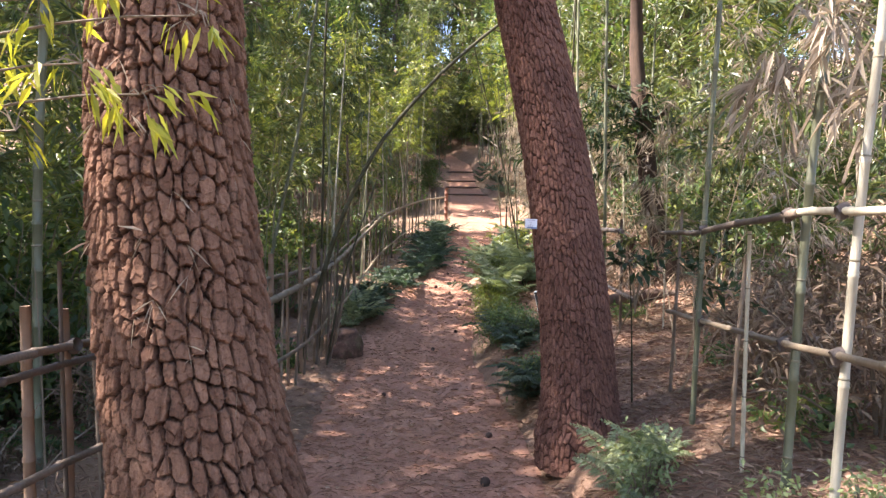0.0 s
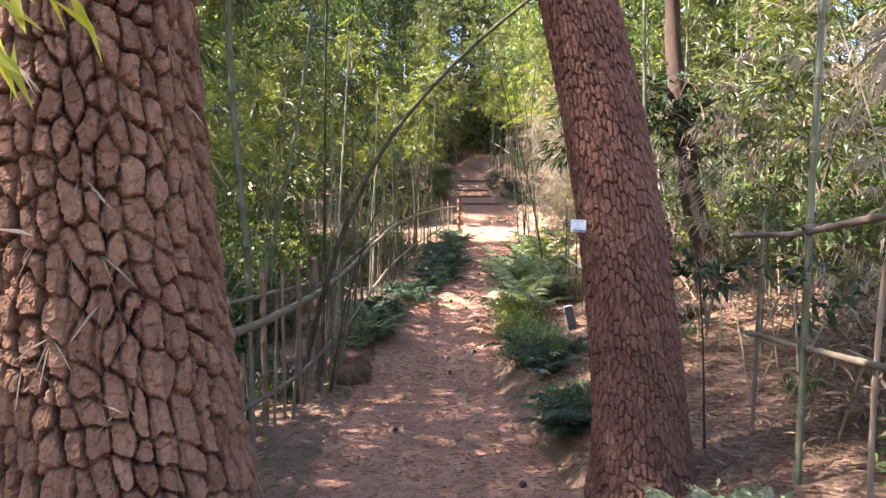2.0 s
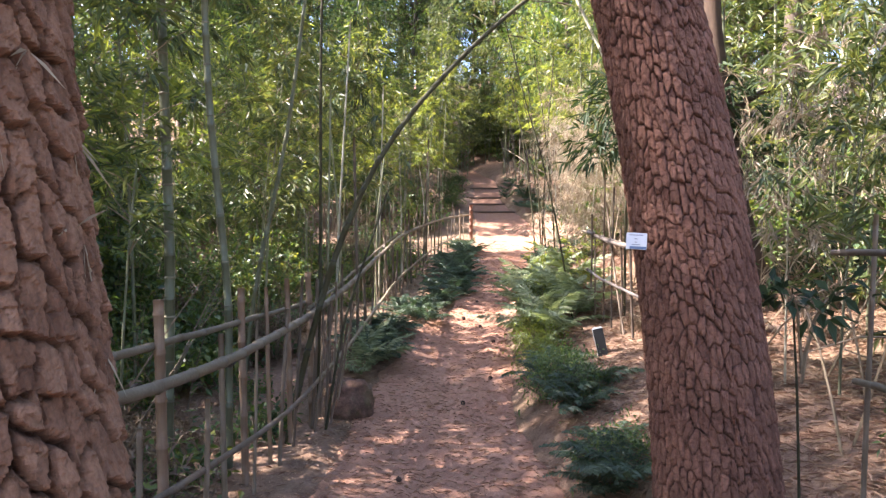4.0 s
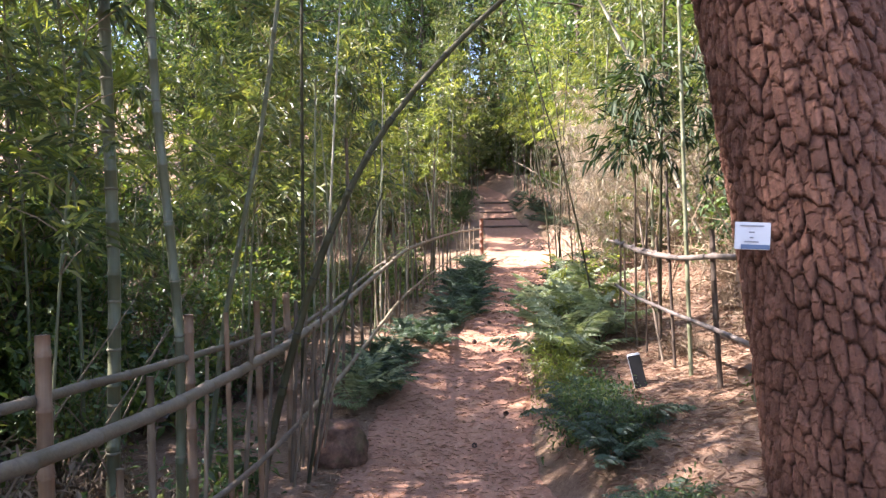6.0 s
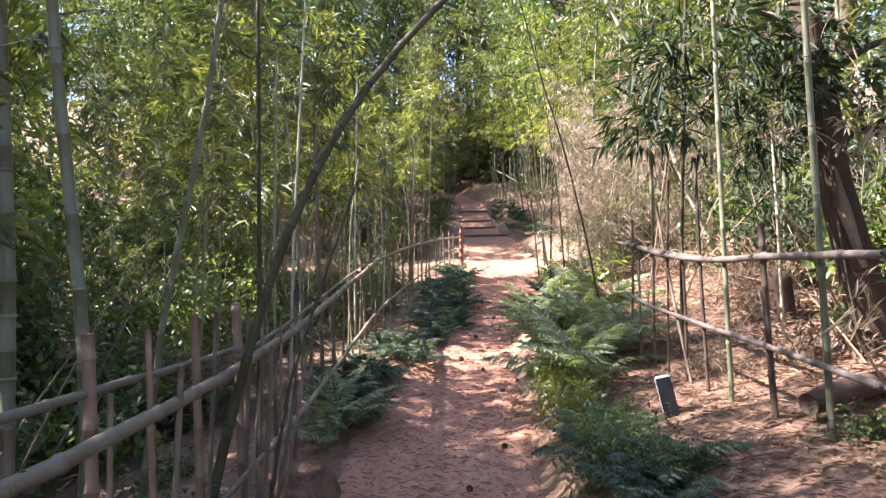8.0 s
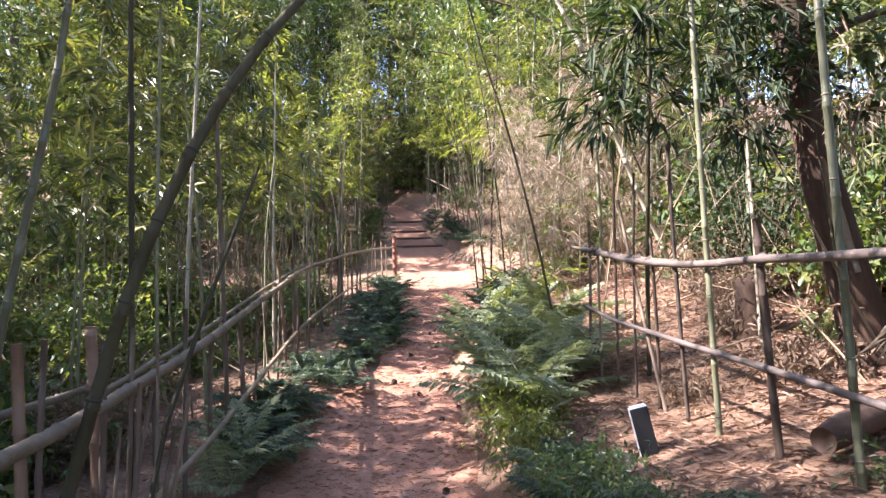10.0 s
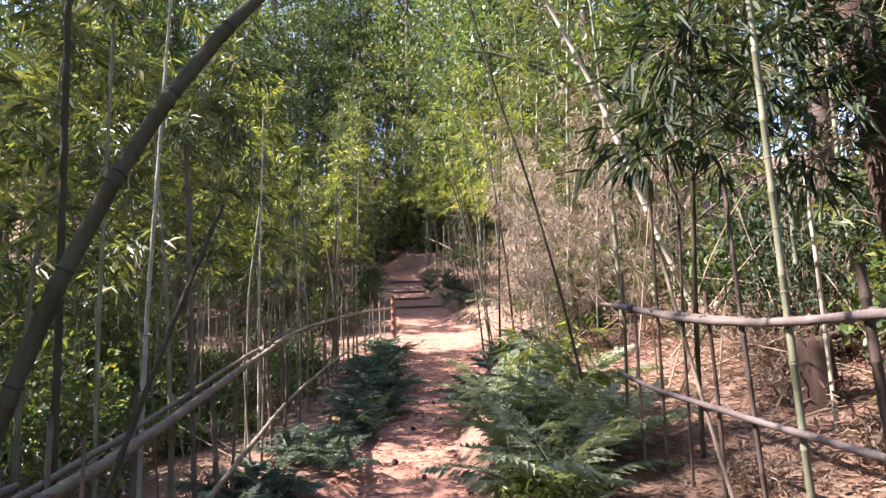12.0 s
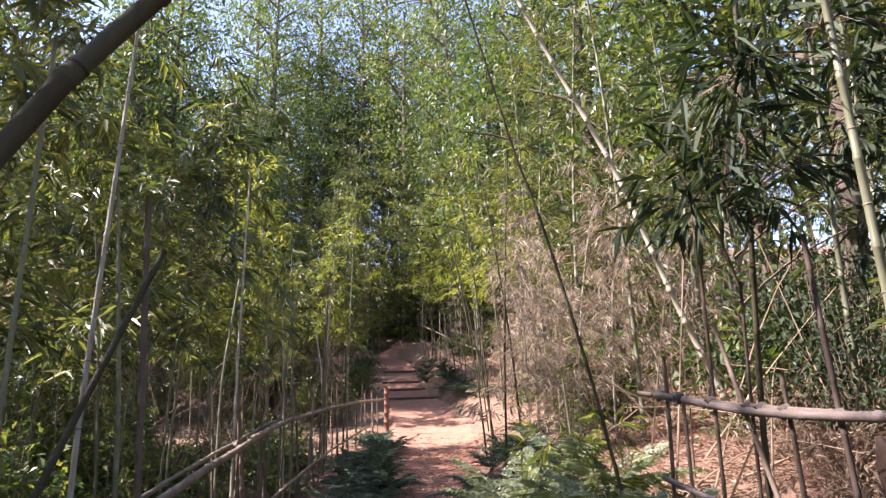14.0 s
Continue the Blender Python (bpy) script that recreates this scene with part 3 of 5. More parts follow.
def strew(protos, count, box, gap, seed, left=1.0, right=1.0, sizes=(0.85, 1.15)):
    """Plants at random in a box of the plan, none on the path and none too near another."""
    rng = random.Random(seed)
    done, tries = [], 0
    while len(done) < count and tries < count * 40:
        tries += 1
        x, y = rng.uniform(box[0], box[1]), rng.uniform(box[2], box[3])
        if protos[0] in TREES_LIST and -12 < x < -1.4 and 2.5 < y < 27.0 or protos[0].name.startswith(("bamboo", "young", "dry")) and x < -1.4 and 20.6 < y < 24.6:
            continue
        if not clear_of_walk(x, y, left, right) or any((x - a) ** 2 + (y - b) ** 2 < gap * gap for a, b in done):
            continue
        done.append((x, y))
        settle_at(rng.choice(protos), x, y, rng.uniform(0, 360), rng.uniform(*sizes))


strew(AIRY, 22, (-6, -1.7, 8.5, 30), 0.65, 1, left=0.95, sizes=(0.95, 1.25))
strew(TALL, 13, (-10, -4, 8.5, 30), 0.8, 18, left=2.5, sizes=(0.6, 0.85))
strew(TALL, 5, (-8, -1.5, 29, 37), 0.65, 15, left=0.95)
strew(TALL, 46, (2.0, 10, 9.5, 37), 0.7, 2, right=0.9)
# beside and behind the start, mostly unseen: added for shade and to close the grove
strew(TALL, 8, (-8, -3.2, -6, 7), 1.2, 3, left=2.2, sizes=(0.5, 0.75))
strew(TALL, 8, (2.6, 8, -6, 7), 1.3, 4, right=2.2)
strew(TALL, 26, (-9, 9, 37.5, 48), 0.8, 5, left=-0.5, right=-0.8, sizes=(0.9, 1.35))
strew(AIRY[1:2], 26, (-4.5, 4.5, 33, 41), 0.6, 21, left=0.3, right=0.3, sizes=(1.0, 1.4))
strew(AIRY[1:2], 12, (1.2, 4.5, 22, 34), 0.7, 22, right=0.5, sizes=(1.0, 1.4))
strew(AIRY, 42, (-5.5, -1.6, 10.5, 34), 0.5, 6, left=0.75)
strew(BUSHY, 16, (-8, -4.2, 10, 35), 0.7, 16, left=2.5)
strew(BUSHY, 5, (-8, -4.8, 2.0, 9.5), 0.8, 7, left=2.4)
strew(AIRY, 6, (-4, -2.2, 3.0, 9.5), 0.7, 17, left=1.1)
strew(BUSHY, 18, (2.6, 7, 12.5, 36), 0.65, 8, right=1.6)
strew(DEAD, 15, (1.1, 3.4, 13.5, 22), 0.5, 20, right=0.5, sizes=(0.55, 0.85))
for k in range(14):
    settle_at(BUSHY[k % 3], -2.4 + 0.42 * k, 40.0 + 1.2 * (k % 3), k * 50, 1.6 + 0.2 * (k % 4))
strew(BUSHY, 50, (-7, 8, 36.5, 45), 0.55, 9, left=-0.9, right=-0.9, sizes=(1.0, 1.5))
strew(DEAD, 20, (1.7, 7, 13.5, 33), 0.6, 10, right=0.8, sizes=(0.6, 0.95))
strew(AIRY, 9, (2.4, 6, 13.5, 22), 0.7, 23, right=1.3)
strew(DEAD, 3, (3.6, 7, 7, 11), 0.8, 11, right=2.2)
strew(AIRY[:1], 5, (2.6, 6, 4.5, 11), 0.7, 24, right=2.0)
strew(BUSHY, 10, (2.8, 7, 4.0, 11.5), 0.6, 13, right=2.2)
strew(DEAD, 6, (-7, -2.0, 15, 34), 0.8, 12, left=1.2)
for proto, x, y, q in ((BUSHY[0], 2.2, 6.6, 0.8), (BUSHY[2], 2.75, 6.1, 0.9), (DEAD[1], 2.05, 7.05, 0.8), (BUSHY[1], 2.9, 7.3, 0.7), (DEAD[0], 2.6, 5.4, 0.7), (BUSHY[2], 3.2, 5.0, 0.9)):
    settle_at(proto, x, y, x * 140, q)
for x, y, q in ((-0.7, 41.5, 0.9), (0.5, 42.2, 1.0), (0.0, 43.6, 1.1), (-0.4, 45.0, 1.2)):
    settle_at(TALL[2], x, y, x * 300, q)


RING_DARK, RING = [mesh_of("node", *tube_arrays([(0, 0, -0.3), (0, 0, -0.12), (0, 0, 0.1), (0, 0, 0.22)], [1.0, 1.16, 1.12, 1.0], 12, False), m, True) for m in (NODE_DARK, NODE)]


def lone_culm(x, y, points, r0, r1, label, material, gap=0.28):
    """One stem that stands out from the grove, through given points above its foot."""
    foot = floor_at(x, y)
    b = base("bamboo_cane", x, y, foot, label, "bamboo", "bamboo stems by the fence")
    P = np.array(points, float) - np.array((x, y, foot))
    P = np.concatenate([np.array([[0, 0, -0.1]]), P])
    s = np.linspace(0, 1, len(P))
    q = np.linspace(0, 1, 30)
    Q = np.stack([np.interp(q, s, P[:, k]) for k in range(3)], 1)
    for _ in range(3):
        Q[1:-1] = (Q[:-2] + 2 * Q[1:-1] + Q[2:]) / 4
    random.seed(int(abs(x * 100 + y * 10)))
    culm = piece("culm", mesh_of("culm", *culm_arrays(Q, r0, r1, gap, 12), material, True), b)
    d = np.concatenate(([0], np.cumsum(np.linalg.norm(np.diff(Q, axis=0), axis=1))))
    k = gap * 0.6
    while k < d[-1]:
        at = Vector([float(np.interp(k, d, Q[:, i])) for i in range(3)])
        to = Vector([float(np.interp(k + 0.05, d, Q[:, i])) for i in range(3)])
        if (to - at).length > 1e-4:
            r = r0 + (r1 - r0) * k / d[-1]
            turn = (to - at).to_track_quat("Z", "Y").to_matrix().to_4x4()
            piece("node", RING_DARK if material == CULM_DARK else RING, culm, m=Matrix.Translation(at) @ turn @ Matrix.Diagonal((r, r, max(r, 0.012), 1)))
        k += gap * random.uniform(0.85, 1.15)
    return b


def add_sprays(thing, centres, material, seed, reach=0.35, per=26, leaf=(0.12, 0.17), width=(0.016, 0.026), droop=0.5, start=None):
    """Twigs with leaves, that grow from a stem out to the centres."""
    rng = np.random.default_rng(seed)
    o = np.array(thing.matrix_basis.translation)
    twigs, roots, ways = [], [], []
    for c in centres:
        c = np.array(c, float) - o
        a = np.array(start, float) - o if start is not None else np.array((0, 0, c[2] - 0.3))
        twigs.append(tube_arrays(curve_points(a, c, (0, 0, 0.08), 7), np.linspace(0.008, 0.003, 7), 4, False))
        d = c - a
        d /= np.linalg.norm(d) + 1e-9
        for _ in range(per):
            p = c + rng.normal(size=3) * reach * np.array((0.6, 0.6, 0.4))
            twigs.append(tube_arrays(curve_points(c, p, (0, 0, 0.03), 4), np.linspace(0.003, 0.0015, 4), 3, False))
            m = rng.integers(4, 8)
            w = (p - c) / (np.linalg.norm(p - c) + 1e-9)
            roots.append(p + rng.normal(size=(m, 3)) * 0.02)
            ways.append(w * 0.8 + d * 0.3 + rng.normal(size=(m, 3)) * 0.5 + np.array((0, 0, -droop)))
    R, W = np.concatenate(roots), np.concatenate(ways)
    n = len(R)
    mass("twig_mass", mesh_of("twig_mass", *join(twigs), TWIG), thing)
    piece("foliage", mesh_of("foliage", *leaves_arrays(R, W, rng.uniform(*leaf, n), rng.uniform(*width, n), rng), material), thing)


# stems beside the fences
L1 = lone_culm(-2.46, 7.53, [(-2.44, 7.53, 1.5), (-2.50, 7.53, 3.0), (-2.62, 7.53, 7.0)], 0.042, 0.03, "thick smooth added green bamboo stem behind the fence, bearing leaves for shade", CULM, 0.36)
L2 = lone_culm(-1.82, 7.10, [(-1.82, 7.10, 1.2), (-1.98, 7.10, 2.7), (-2.1, 7.1, 6.0)], 0.030, 0.02, "green bamboo stem rising behind the fence", CULM, 0.34)
lone_culm(-2.2, 8.4, [(-2.05, 8.4, 1.2), (-1.75, 8.4, 2.6), (-1.5, 8.4, 4.5)], 0.022, 0.015, "slanting bamboo stem behind the fence", CULM)
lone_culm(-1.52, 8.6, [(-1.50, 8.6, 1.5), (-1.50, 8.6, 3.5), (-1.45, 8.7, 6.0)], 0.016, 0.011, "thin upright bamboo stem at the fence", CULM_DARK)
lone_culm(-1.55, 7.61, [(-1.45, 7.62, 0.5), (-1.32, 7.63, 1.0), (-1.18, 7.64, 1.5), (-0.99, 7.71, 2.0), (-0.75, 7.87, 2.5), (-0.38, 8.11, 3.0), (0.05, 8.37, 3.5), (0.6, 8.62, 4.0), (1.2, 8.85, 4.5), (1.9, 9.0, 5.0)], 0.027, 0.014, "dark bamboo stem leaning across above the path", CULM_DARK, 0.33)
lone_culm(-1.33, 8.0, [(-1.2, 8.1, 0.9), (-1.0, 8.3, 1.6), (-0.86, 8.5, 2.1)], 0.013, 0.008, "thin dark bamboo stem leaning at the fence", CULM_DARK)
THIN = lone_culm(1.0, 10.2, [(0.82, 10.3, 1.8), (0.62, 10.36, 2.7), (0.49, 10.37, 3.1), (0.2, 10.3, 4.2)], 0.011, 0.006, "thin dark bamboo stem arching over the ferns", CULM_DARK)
R0 = lone_culm(1.47, 4.25, [(1.5, 4.25, 1.5), (1.56, 4.25, 3.0), (1.6, 4.25, 6.0)], 0.016, 0.012, "grey-green bamboo stem at the fence", CULM)
R1 = lone_culm(1.46, 3.46, [(1.46, 3.46, 1.0), (1.46, 3.46, 1.62)], 0.010, 0.009, "thin cut dry bamboo stake at the fence", CULM_PALE)
R2 = lone_culm(1.53, 3.17, [(1.58, 3.17, 1.7), (1.66, 3.17, 2.7), (1.75, 3.17, 5.0)], 0.020, 0.016, "pale green bamboo stem with withered twigs", CULM, 0.4)
R3 = lone_culm(1.50, 2.72, [(1.56, 2.72, 1.7), (1.62, 2.72, 2.4), (1.72, 2.72, 4.5)], 0.018, 0.015, "pale bamboo stem with withered twigs", CULM_PALE, 0.4)
add_sprays(R2, [(1.62, 3.1, 2.45), (1.5, 3.3, 2.25), (1.75, 3.3, 2.5), (1.85, 3.3, 2.3)], LEAF_DRY, 5, 0.22, 10, droop=1.2)
add_sprays(R3, [(1.75, 2.9, 2.4), (1.7, 2.8, 2.1)], LEAF_DRY, 6, 0.2, 8, droop=1.2)
lone_culm(1.64, 7.79, [(1.63, 7.83, 1.4), (1.615, 7.9, 2.65), (1.59, 8.0, 6.0)], 0.019, 0.015, "blue-green bamboo stem at the fence", CULM, 0.36)
lone_culm(1.472, 8.74, [(1.46, 8.8, 1.75), (1.452, 8.85, 3.04), (1.44, 8.95, 6.0)], 0.017, 0.013, "grey-green bamboo stem growing through the fence", CULM, 0.33)
lone_culm(2.28, 9.9, [(2.26, 9.9, 1.8), (2.229, 9.9, 2.72)], 0.014, 0.012, "pale dead bamboo stem in the undergrowth", CULM_PALE, 0.4)
# sprays seen as a backlit silhouette, so their leaf colour carries the shade
SHADED_B = lone_culm(1.5, 9.95, [(1.5, 9.9, 1.6), (1.48, 9.7, 2.6), (1.5, 9.4, 5.0)], 0.016, 0.01, "bamboo with heavy leaf sprays, shade put into their dark green", CULM_DARK)
add_sprays(SHADED_B, [(1.2, 9.4, 2.8), (1.34, 9.3, 3.12), (1.12, 9.5, 2.55), (1.65, 9.2, 3.25), (1.8, 9.3, 2.88), (1.5, 9.3, 2.62), (1.95, 9.2, 3.15), (1.25, 9.2, 3.0), (2.1, 9.25, 2.7), (2.25, 9.3, 2.95), (2.0, 9.4, 2.45)], LEAF_SHADED, 7, 0.27, 18, (0.13, 0.2), (0.022, 0.034), 0.5)
YOUNG = lone_culm(-1.98, 2.3, [(-1.95, 2.3, 1.5), (-1.8, 2.3, 2.6), (-1.6, 2.3, 3.6)], 0.016, 0.01, "young bamboo with yellowing leaves beside the pine", CULM)
add_sprays(YOUNG, [(-0.98, 2.2, 2.08), (-1.18, 2.2, 1.88), (-0.83, 2.25, 2.0), (-0.68, 2.3, 2.25), (-1.1, 2.2, 2.27), (-1.25, 2.2, 2.1), (-0.95, 2.25, 2.4)], LEAF_YELLOW, 8, 0.11, 4, (0.07, 0.12), (0.016, 0.024), 1.0)
LIGHT_B = lone_culm(0.95, 11.4, [(0.95, 11.4, 1.3), (0.9, 11.4, 2.0)], 0.010, 0.006, "low bamboo shoot with yellow-green leaves", CULM)
add_sprays(LIGHT_B, [(0.75, 11.2, 1.5), (1.1, 11.2, 1.55), (0.95, 11.1, 1.25), (1.2, 11.1, 1.3)], LEAF_FRESH, 9, 0.2, 9)


for k in range(13):
    y = 9.0 + k * 0.95 + 0.2 * math.sin(k * 5.1)
    x = float(np.interp(y, [7, 14, 18, 20.5, 23], [-1.52, -1.50, -1.32, -1.1, -0.75])) - 0.10 * (k % 3)
    z = floor_at(x, y)
    lone_culm(x, y, [(x + 0.06 * math.sin(k * 2.3), y, z + 1.5), (x + 0.2 * math.sin(k * 2.3), y + 0.1, z + 3.0 + 0.8 * math.sin(k * 1.7))], 0.011 + 0.004 * (k % 3), 0.008, "thin upright bamboo stem growing along the fence", (CULM, CULM_PALE, CULM)[k % 3], 0.26)
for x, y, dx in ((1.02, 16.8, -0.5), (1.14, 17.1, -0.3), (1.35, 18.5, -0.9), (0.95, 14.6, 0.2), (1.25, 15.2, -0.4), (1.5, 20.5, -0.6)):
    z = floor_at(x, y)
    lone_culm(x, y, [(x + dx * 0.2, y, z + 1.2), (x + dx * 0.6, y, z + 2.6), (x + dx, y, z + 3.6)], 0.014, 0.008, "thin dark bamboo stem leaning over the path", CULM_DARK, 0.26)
lone_culm(2.9, 13.0, [(2.4, 13.0, 2.6), (1.9, 13.0, 4.05), (1.4, 13.0, 5.1), (1.0, 13.0, 6.0)], 0.03, 0.018, "pale bamboo stem leaning above the thicket", CULM_PALE, 0.36)
SPRIG = lone_culm(1.30, 4.98, [(1.28, 4.97, 1.0), (1.24, 4.93, 1.45)], 0.007, 0.004, "leafy dark green sapling beside the pine", CULM_DARK)
add_sprays(SPRIG, [(1.22, 4.86, 1.40), (1.34, 4.9, 1.36), (1.42, 4.95, 1.42)], LEAF_SHADED, 14, 0.1, 5, (0.06, 0.1), (0.03, 0.045), 0.3)
add_sprays(R0, [(1.62, 4.35, 1.42), (1.5, 4.4, 1.3), (1.72, 4.4, 1.25)], LEAF_SHADED, 15, 0.12, 5, (0.06, 0.11), (0.03, 0.045), 0.3)
grow = random.Random(77)
# two more stems, added to carry leaves that shade the ground to the right
L3 = lone_culm(-2.7, 4.9, [(-2.7, 4.9, 2.0), (-2.6, 4.9, 4.0), (-2.4, 4.9, 7.0)], 0.034, 0.02, "added green bamboo stem behind the pine, bearing leaves for shade", CULM, 0.34)
L4 = lone_culm(-3.0, 6.2, [(-3.0, 6.2, 2.0), (-2.95, 6.2, 4.0), (-2.7, 6.2, 7.5)], 0.034, 0.02, "added green bamboo stem behind the fence, bearing leaves for shade", CULM, 0.34)
# leaf sprays above the view, there to block the sun
for stem, x, y in ((L1, -2.6, 7.53), (L2, -2.05, 7.1), (L3, -2.5, 4.9), (L4, -2.8, 6.2)):
    add_sprays(stem, [(x + grow.uniform(-0.9, 1.1), y + grow.uniform(-0.9, 0.9), z) for z in np.arange(3.7, 7.2, 0.26)], LEAF, 12, 0.3, 16, (0.13, 0.2), (0.02, 0.032), 0.6)


# ---- fences ----
def fence_line(y, ys, xs):
    return float(np.interp(y, ys, xs))


def fence_post(fence, x, y, z0, z1, r, lean, material, name="post"):
    o = fence.matrix_basis.translation
    h = z1 - z0
    pts = curve_points((0, 0, -0.12), (lean[0] * h, lean[1] * h, h), (random.uniform(-1, 1) * 0.012, random.uniform(-1, 1) * 0.012, 0), 5)
    v, f = culm_arrays(pts, r, r * random.uniform(0.82, 0.97), random.uniform(0.2, 0.3), 8)
    return piece(name, mesh_of(name, v, f, material, True), fence, m=pose(x - o.x, y - o.y, z0 - o.z))


def fence_rail(fence, points, r0, r1, material, wobble=0.012, name="rail"):
    o = np.array(fence.matrix_basis.translation)
    P = np.array(points, float)
    s = np.linspace(0, 1, len(P))
    q = np.linspace(0, 1, 40)
    Q = np.stack([np.interp(q, s, P[:, k]) for k in range(3)], 1)
    for _ in range(4):
        Q[1:-1] = (Q[:-2] + 2 * Q[1:-1] + Q[2:]) / 4
    Q[1:-1] += np.array([[random.uniform(-1, 1) * wobble * 0.4 for _ in range(3)] for _ in range(38)])
    v, f = culm_arrays(Q - o, r0, r1, 0.33, 9)
    return piece(name, mesh_of(name, v, f, material, True), fence)


def fence_tie(fence, x, y, z, r):
    o = fence.matrix_basis.translation
    v, f = tube_arrays([(0, 0, -0.022), (0.002, 0, -0.008), (-0.002, 0, 0.008), (0, 0, 0.022)], [r, r * 1.1, r * 1.08, r], 8)
    return piece("tie", mesh_of("tie", v, f, TIE, True), fence, m=pose(x - o.x, y - o.y, z - o.z, 8, 65, 0))


random.seed(21)
LF_Y, LF_X = [1.0, 3.0, 4.5, 5.5, 7.0, 14.0, 18.0, 20.5, 23.0], [-1.85, -1.78, -1.62, -1.48, -1.42, -1.40, -1.22, -0.95, -0.47]
left_fence = base("bamboo_fence", -1.4, 7.0, floor_at(-1.4, 7.0), "weathered bamboo stake fence with bamboo rails along the path", "fence")


def left_x(y):
    return fence_line(y, LF_Y, LF_X)


def left_rail_z(y):
    return float(np.interp(y, [1, 3, 5.1, 6, 8, 9.2, 11.6, 14, 20, 23], [1.06, 1.03, 0.95, 0.95, 1.05, 1.16, 1.47, 1.74, 2.21, 2.42]))


def left_low_z(y):
    return float(np.interp(y, [1, 3, 7, 8.5, 10, 12.7, 19, 22], [0.5, 0.48, 0.41, 0.5, 0.64, 0.99, 1.55, 1.9]))


fence_rail(left_fence, [(left_x(y) + 0.03, y, left_rail_z(y)) for y in np.linspace(4.4, 13.2, 14)], 0.031, 0.022, RAIL)
fence_rail(left_fence, [(left_x(y) + 0.03, y, left_rail_z(y) + 0.01) for y in np.linspace(12.6, 23.0, 14)], 0.024, 0.02, RAIL)
fence_rail(left_fence, [(left_x(y) - 0.05, y, left_rail_z(y) + 0.02) for y in np.linspace(8.0, 14.8, 8)], 0.015, 0.011, RAIL)
fence_rail(left_fence, [(-1.62 + 0.01 * (y - 5), y, 1.13 - 0.012 * (y - 4) + (0.02 if y > 8 else 0)) for y in np.linspace(4.6, 8.5, 7)], 0.022, 0.016, RAIL)
fence_rail(left_fence, [(left_x(y) + 0.03, y, left_rail_z(y)) for y in np.linspace(1.0, 4.6, 6)], 0.022, 0.02, RAIL_DARK)
fence_rail(left_fence, [(left_x(y) - 0.03, y, left_rail_z(y) - 0.2 + 0.03 * y) for y in np.linspace(2.0, 4.4, 6)], 0.02, 0.017, RAIL_DARK)
fence_rail(left_fence, [(left_x(y) + 0.04, y, left_low_z(y)) for y in np.linspace(1.2, 8.6, 10)], 0.021, 0.016, RAIL_DARK)
fence_rail(left_fence, [(left_x(y) + 0.04, y, left_low_z(y)) for y in np.linspace(8.0, 21.5, 16)], 0.02, 0.013, RAIL)
y = 1.4
while y < 22.8:
    x = left_x(y) + random.uniform(-0.05, 0.02)
    z = floor_at(x, y)
    top = left_rail_z(y) + random.choice((-0.12, 0.05, 0.18, 0.28, 0.36)) + random.uniform(-0.06, 0.06)
    if 9 < y < 22 and random.random() < 0.15:
        top += random.uniform(0.3, 1.4)
    mat = random.choice((DRY, DRY, DRY, DRY, DRY, RAIL_DARK))
    fence_post(left_fence, x, y, z, top, random.uniform(0.010, 0.021), (random.uniform(-0.07, 0.07), random.uniform(-0.06, 0.06)), mat)
    if random.random() < 0.55:
        fence_tie(left_fence, x + 0.02, y, left_rail_z(y), 0.034 if y < 13 else 0.027)
    y += random.uniform(0.38, 0.72) if y > 8.2 else random.uniform(0.3, 0.55)
for x, y, top, r in ((-1.78, 3.3, 1.22, 0.026), (-1.74, 3.55, 1.18, 0.022), (-1.55, 5.45, 1.34, 0.028), (-1.56, 6.7, 1.32, 0.024), (-1.52, 7.12, 1.30, 0.016), (-1.50, 7.6, 1.34, 0.023), (-1.46, 8.12, 1.37, 0.026)):
    fence_post(left_fence, x, y, floor_at(x, y), top, r * 1.1, (-0.03, 0.0), POST_TAN)
for k in range(6):
    x, y = -1.42 + random.uniform(-0.12, 0.14), 8.0 + random.uniform(-0.25, 0.5)
    fence_post(left_fence, x, y, floor_at(x, y), 1.0 + random.uniform(-0.3, 0.5), random.uniform(0.008, 0.016), (random.uniform(-0.05, 0.22), random.uniform(-0.1, 0.1)), DRY, "stake")
gz = floor_at(-0.43, 23.0)
fence_post(left_fence, -0.43, 23.0, gz, gz + 0.98, 0.055, (0.0, 0.0), POST_RED, "end_post")

right_fence = base("bamboo_fence", 1.4, 8.8, floor_at(1.4, 8.8), "bamboo pole fence with two sagging rails above the ferns", "fence")
RF = lambda y: 1.17 + (10.29 - y) * 0.172
fence_rail(right_fence, [(1.16, 10.35, 1.75), (1.27, 9.72, 1.65), (1.38, 9.07, 1.585), (1.52, 8.22, 1.595), (1.61, 7.72, 1.59), (1.69, 7.25, 1.58)], 0.018, 0.022, RAIL_MID)
fence_rail(right_fence, [(1.12, 10.5, 1.77), (1.30, 9.65, 1.655), (1.42, 8.95, 1.59)], 0.012, 0.015, RAIL_DARK)
fence_rail(right_fence, [(1.16, 10.34, 1.33), (1.25, 9.83, 1.23), (1.37, 9.1, 1.16), (1.51, 8.3, 1.09), (1.60, 7.76, 1.03), (1.69, 7.24, 0.98), (1.74, 6.95, 0.95)], 0.014, 0.019, RAIL_MID)
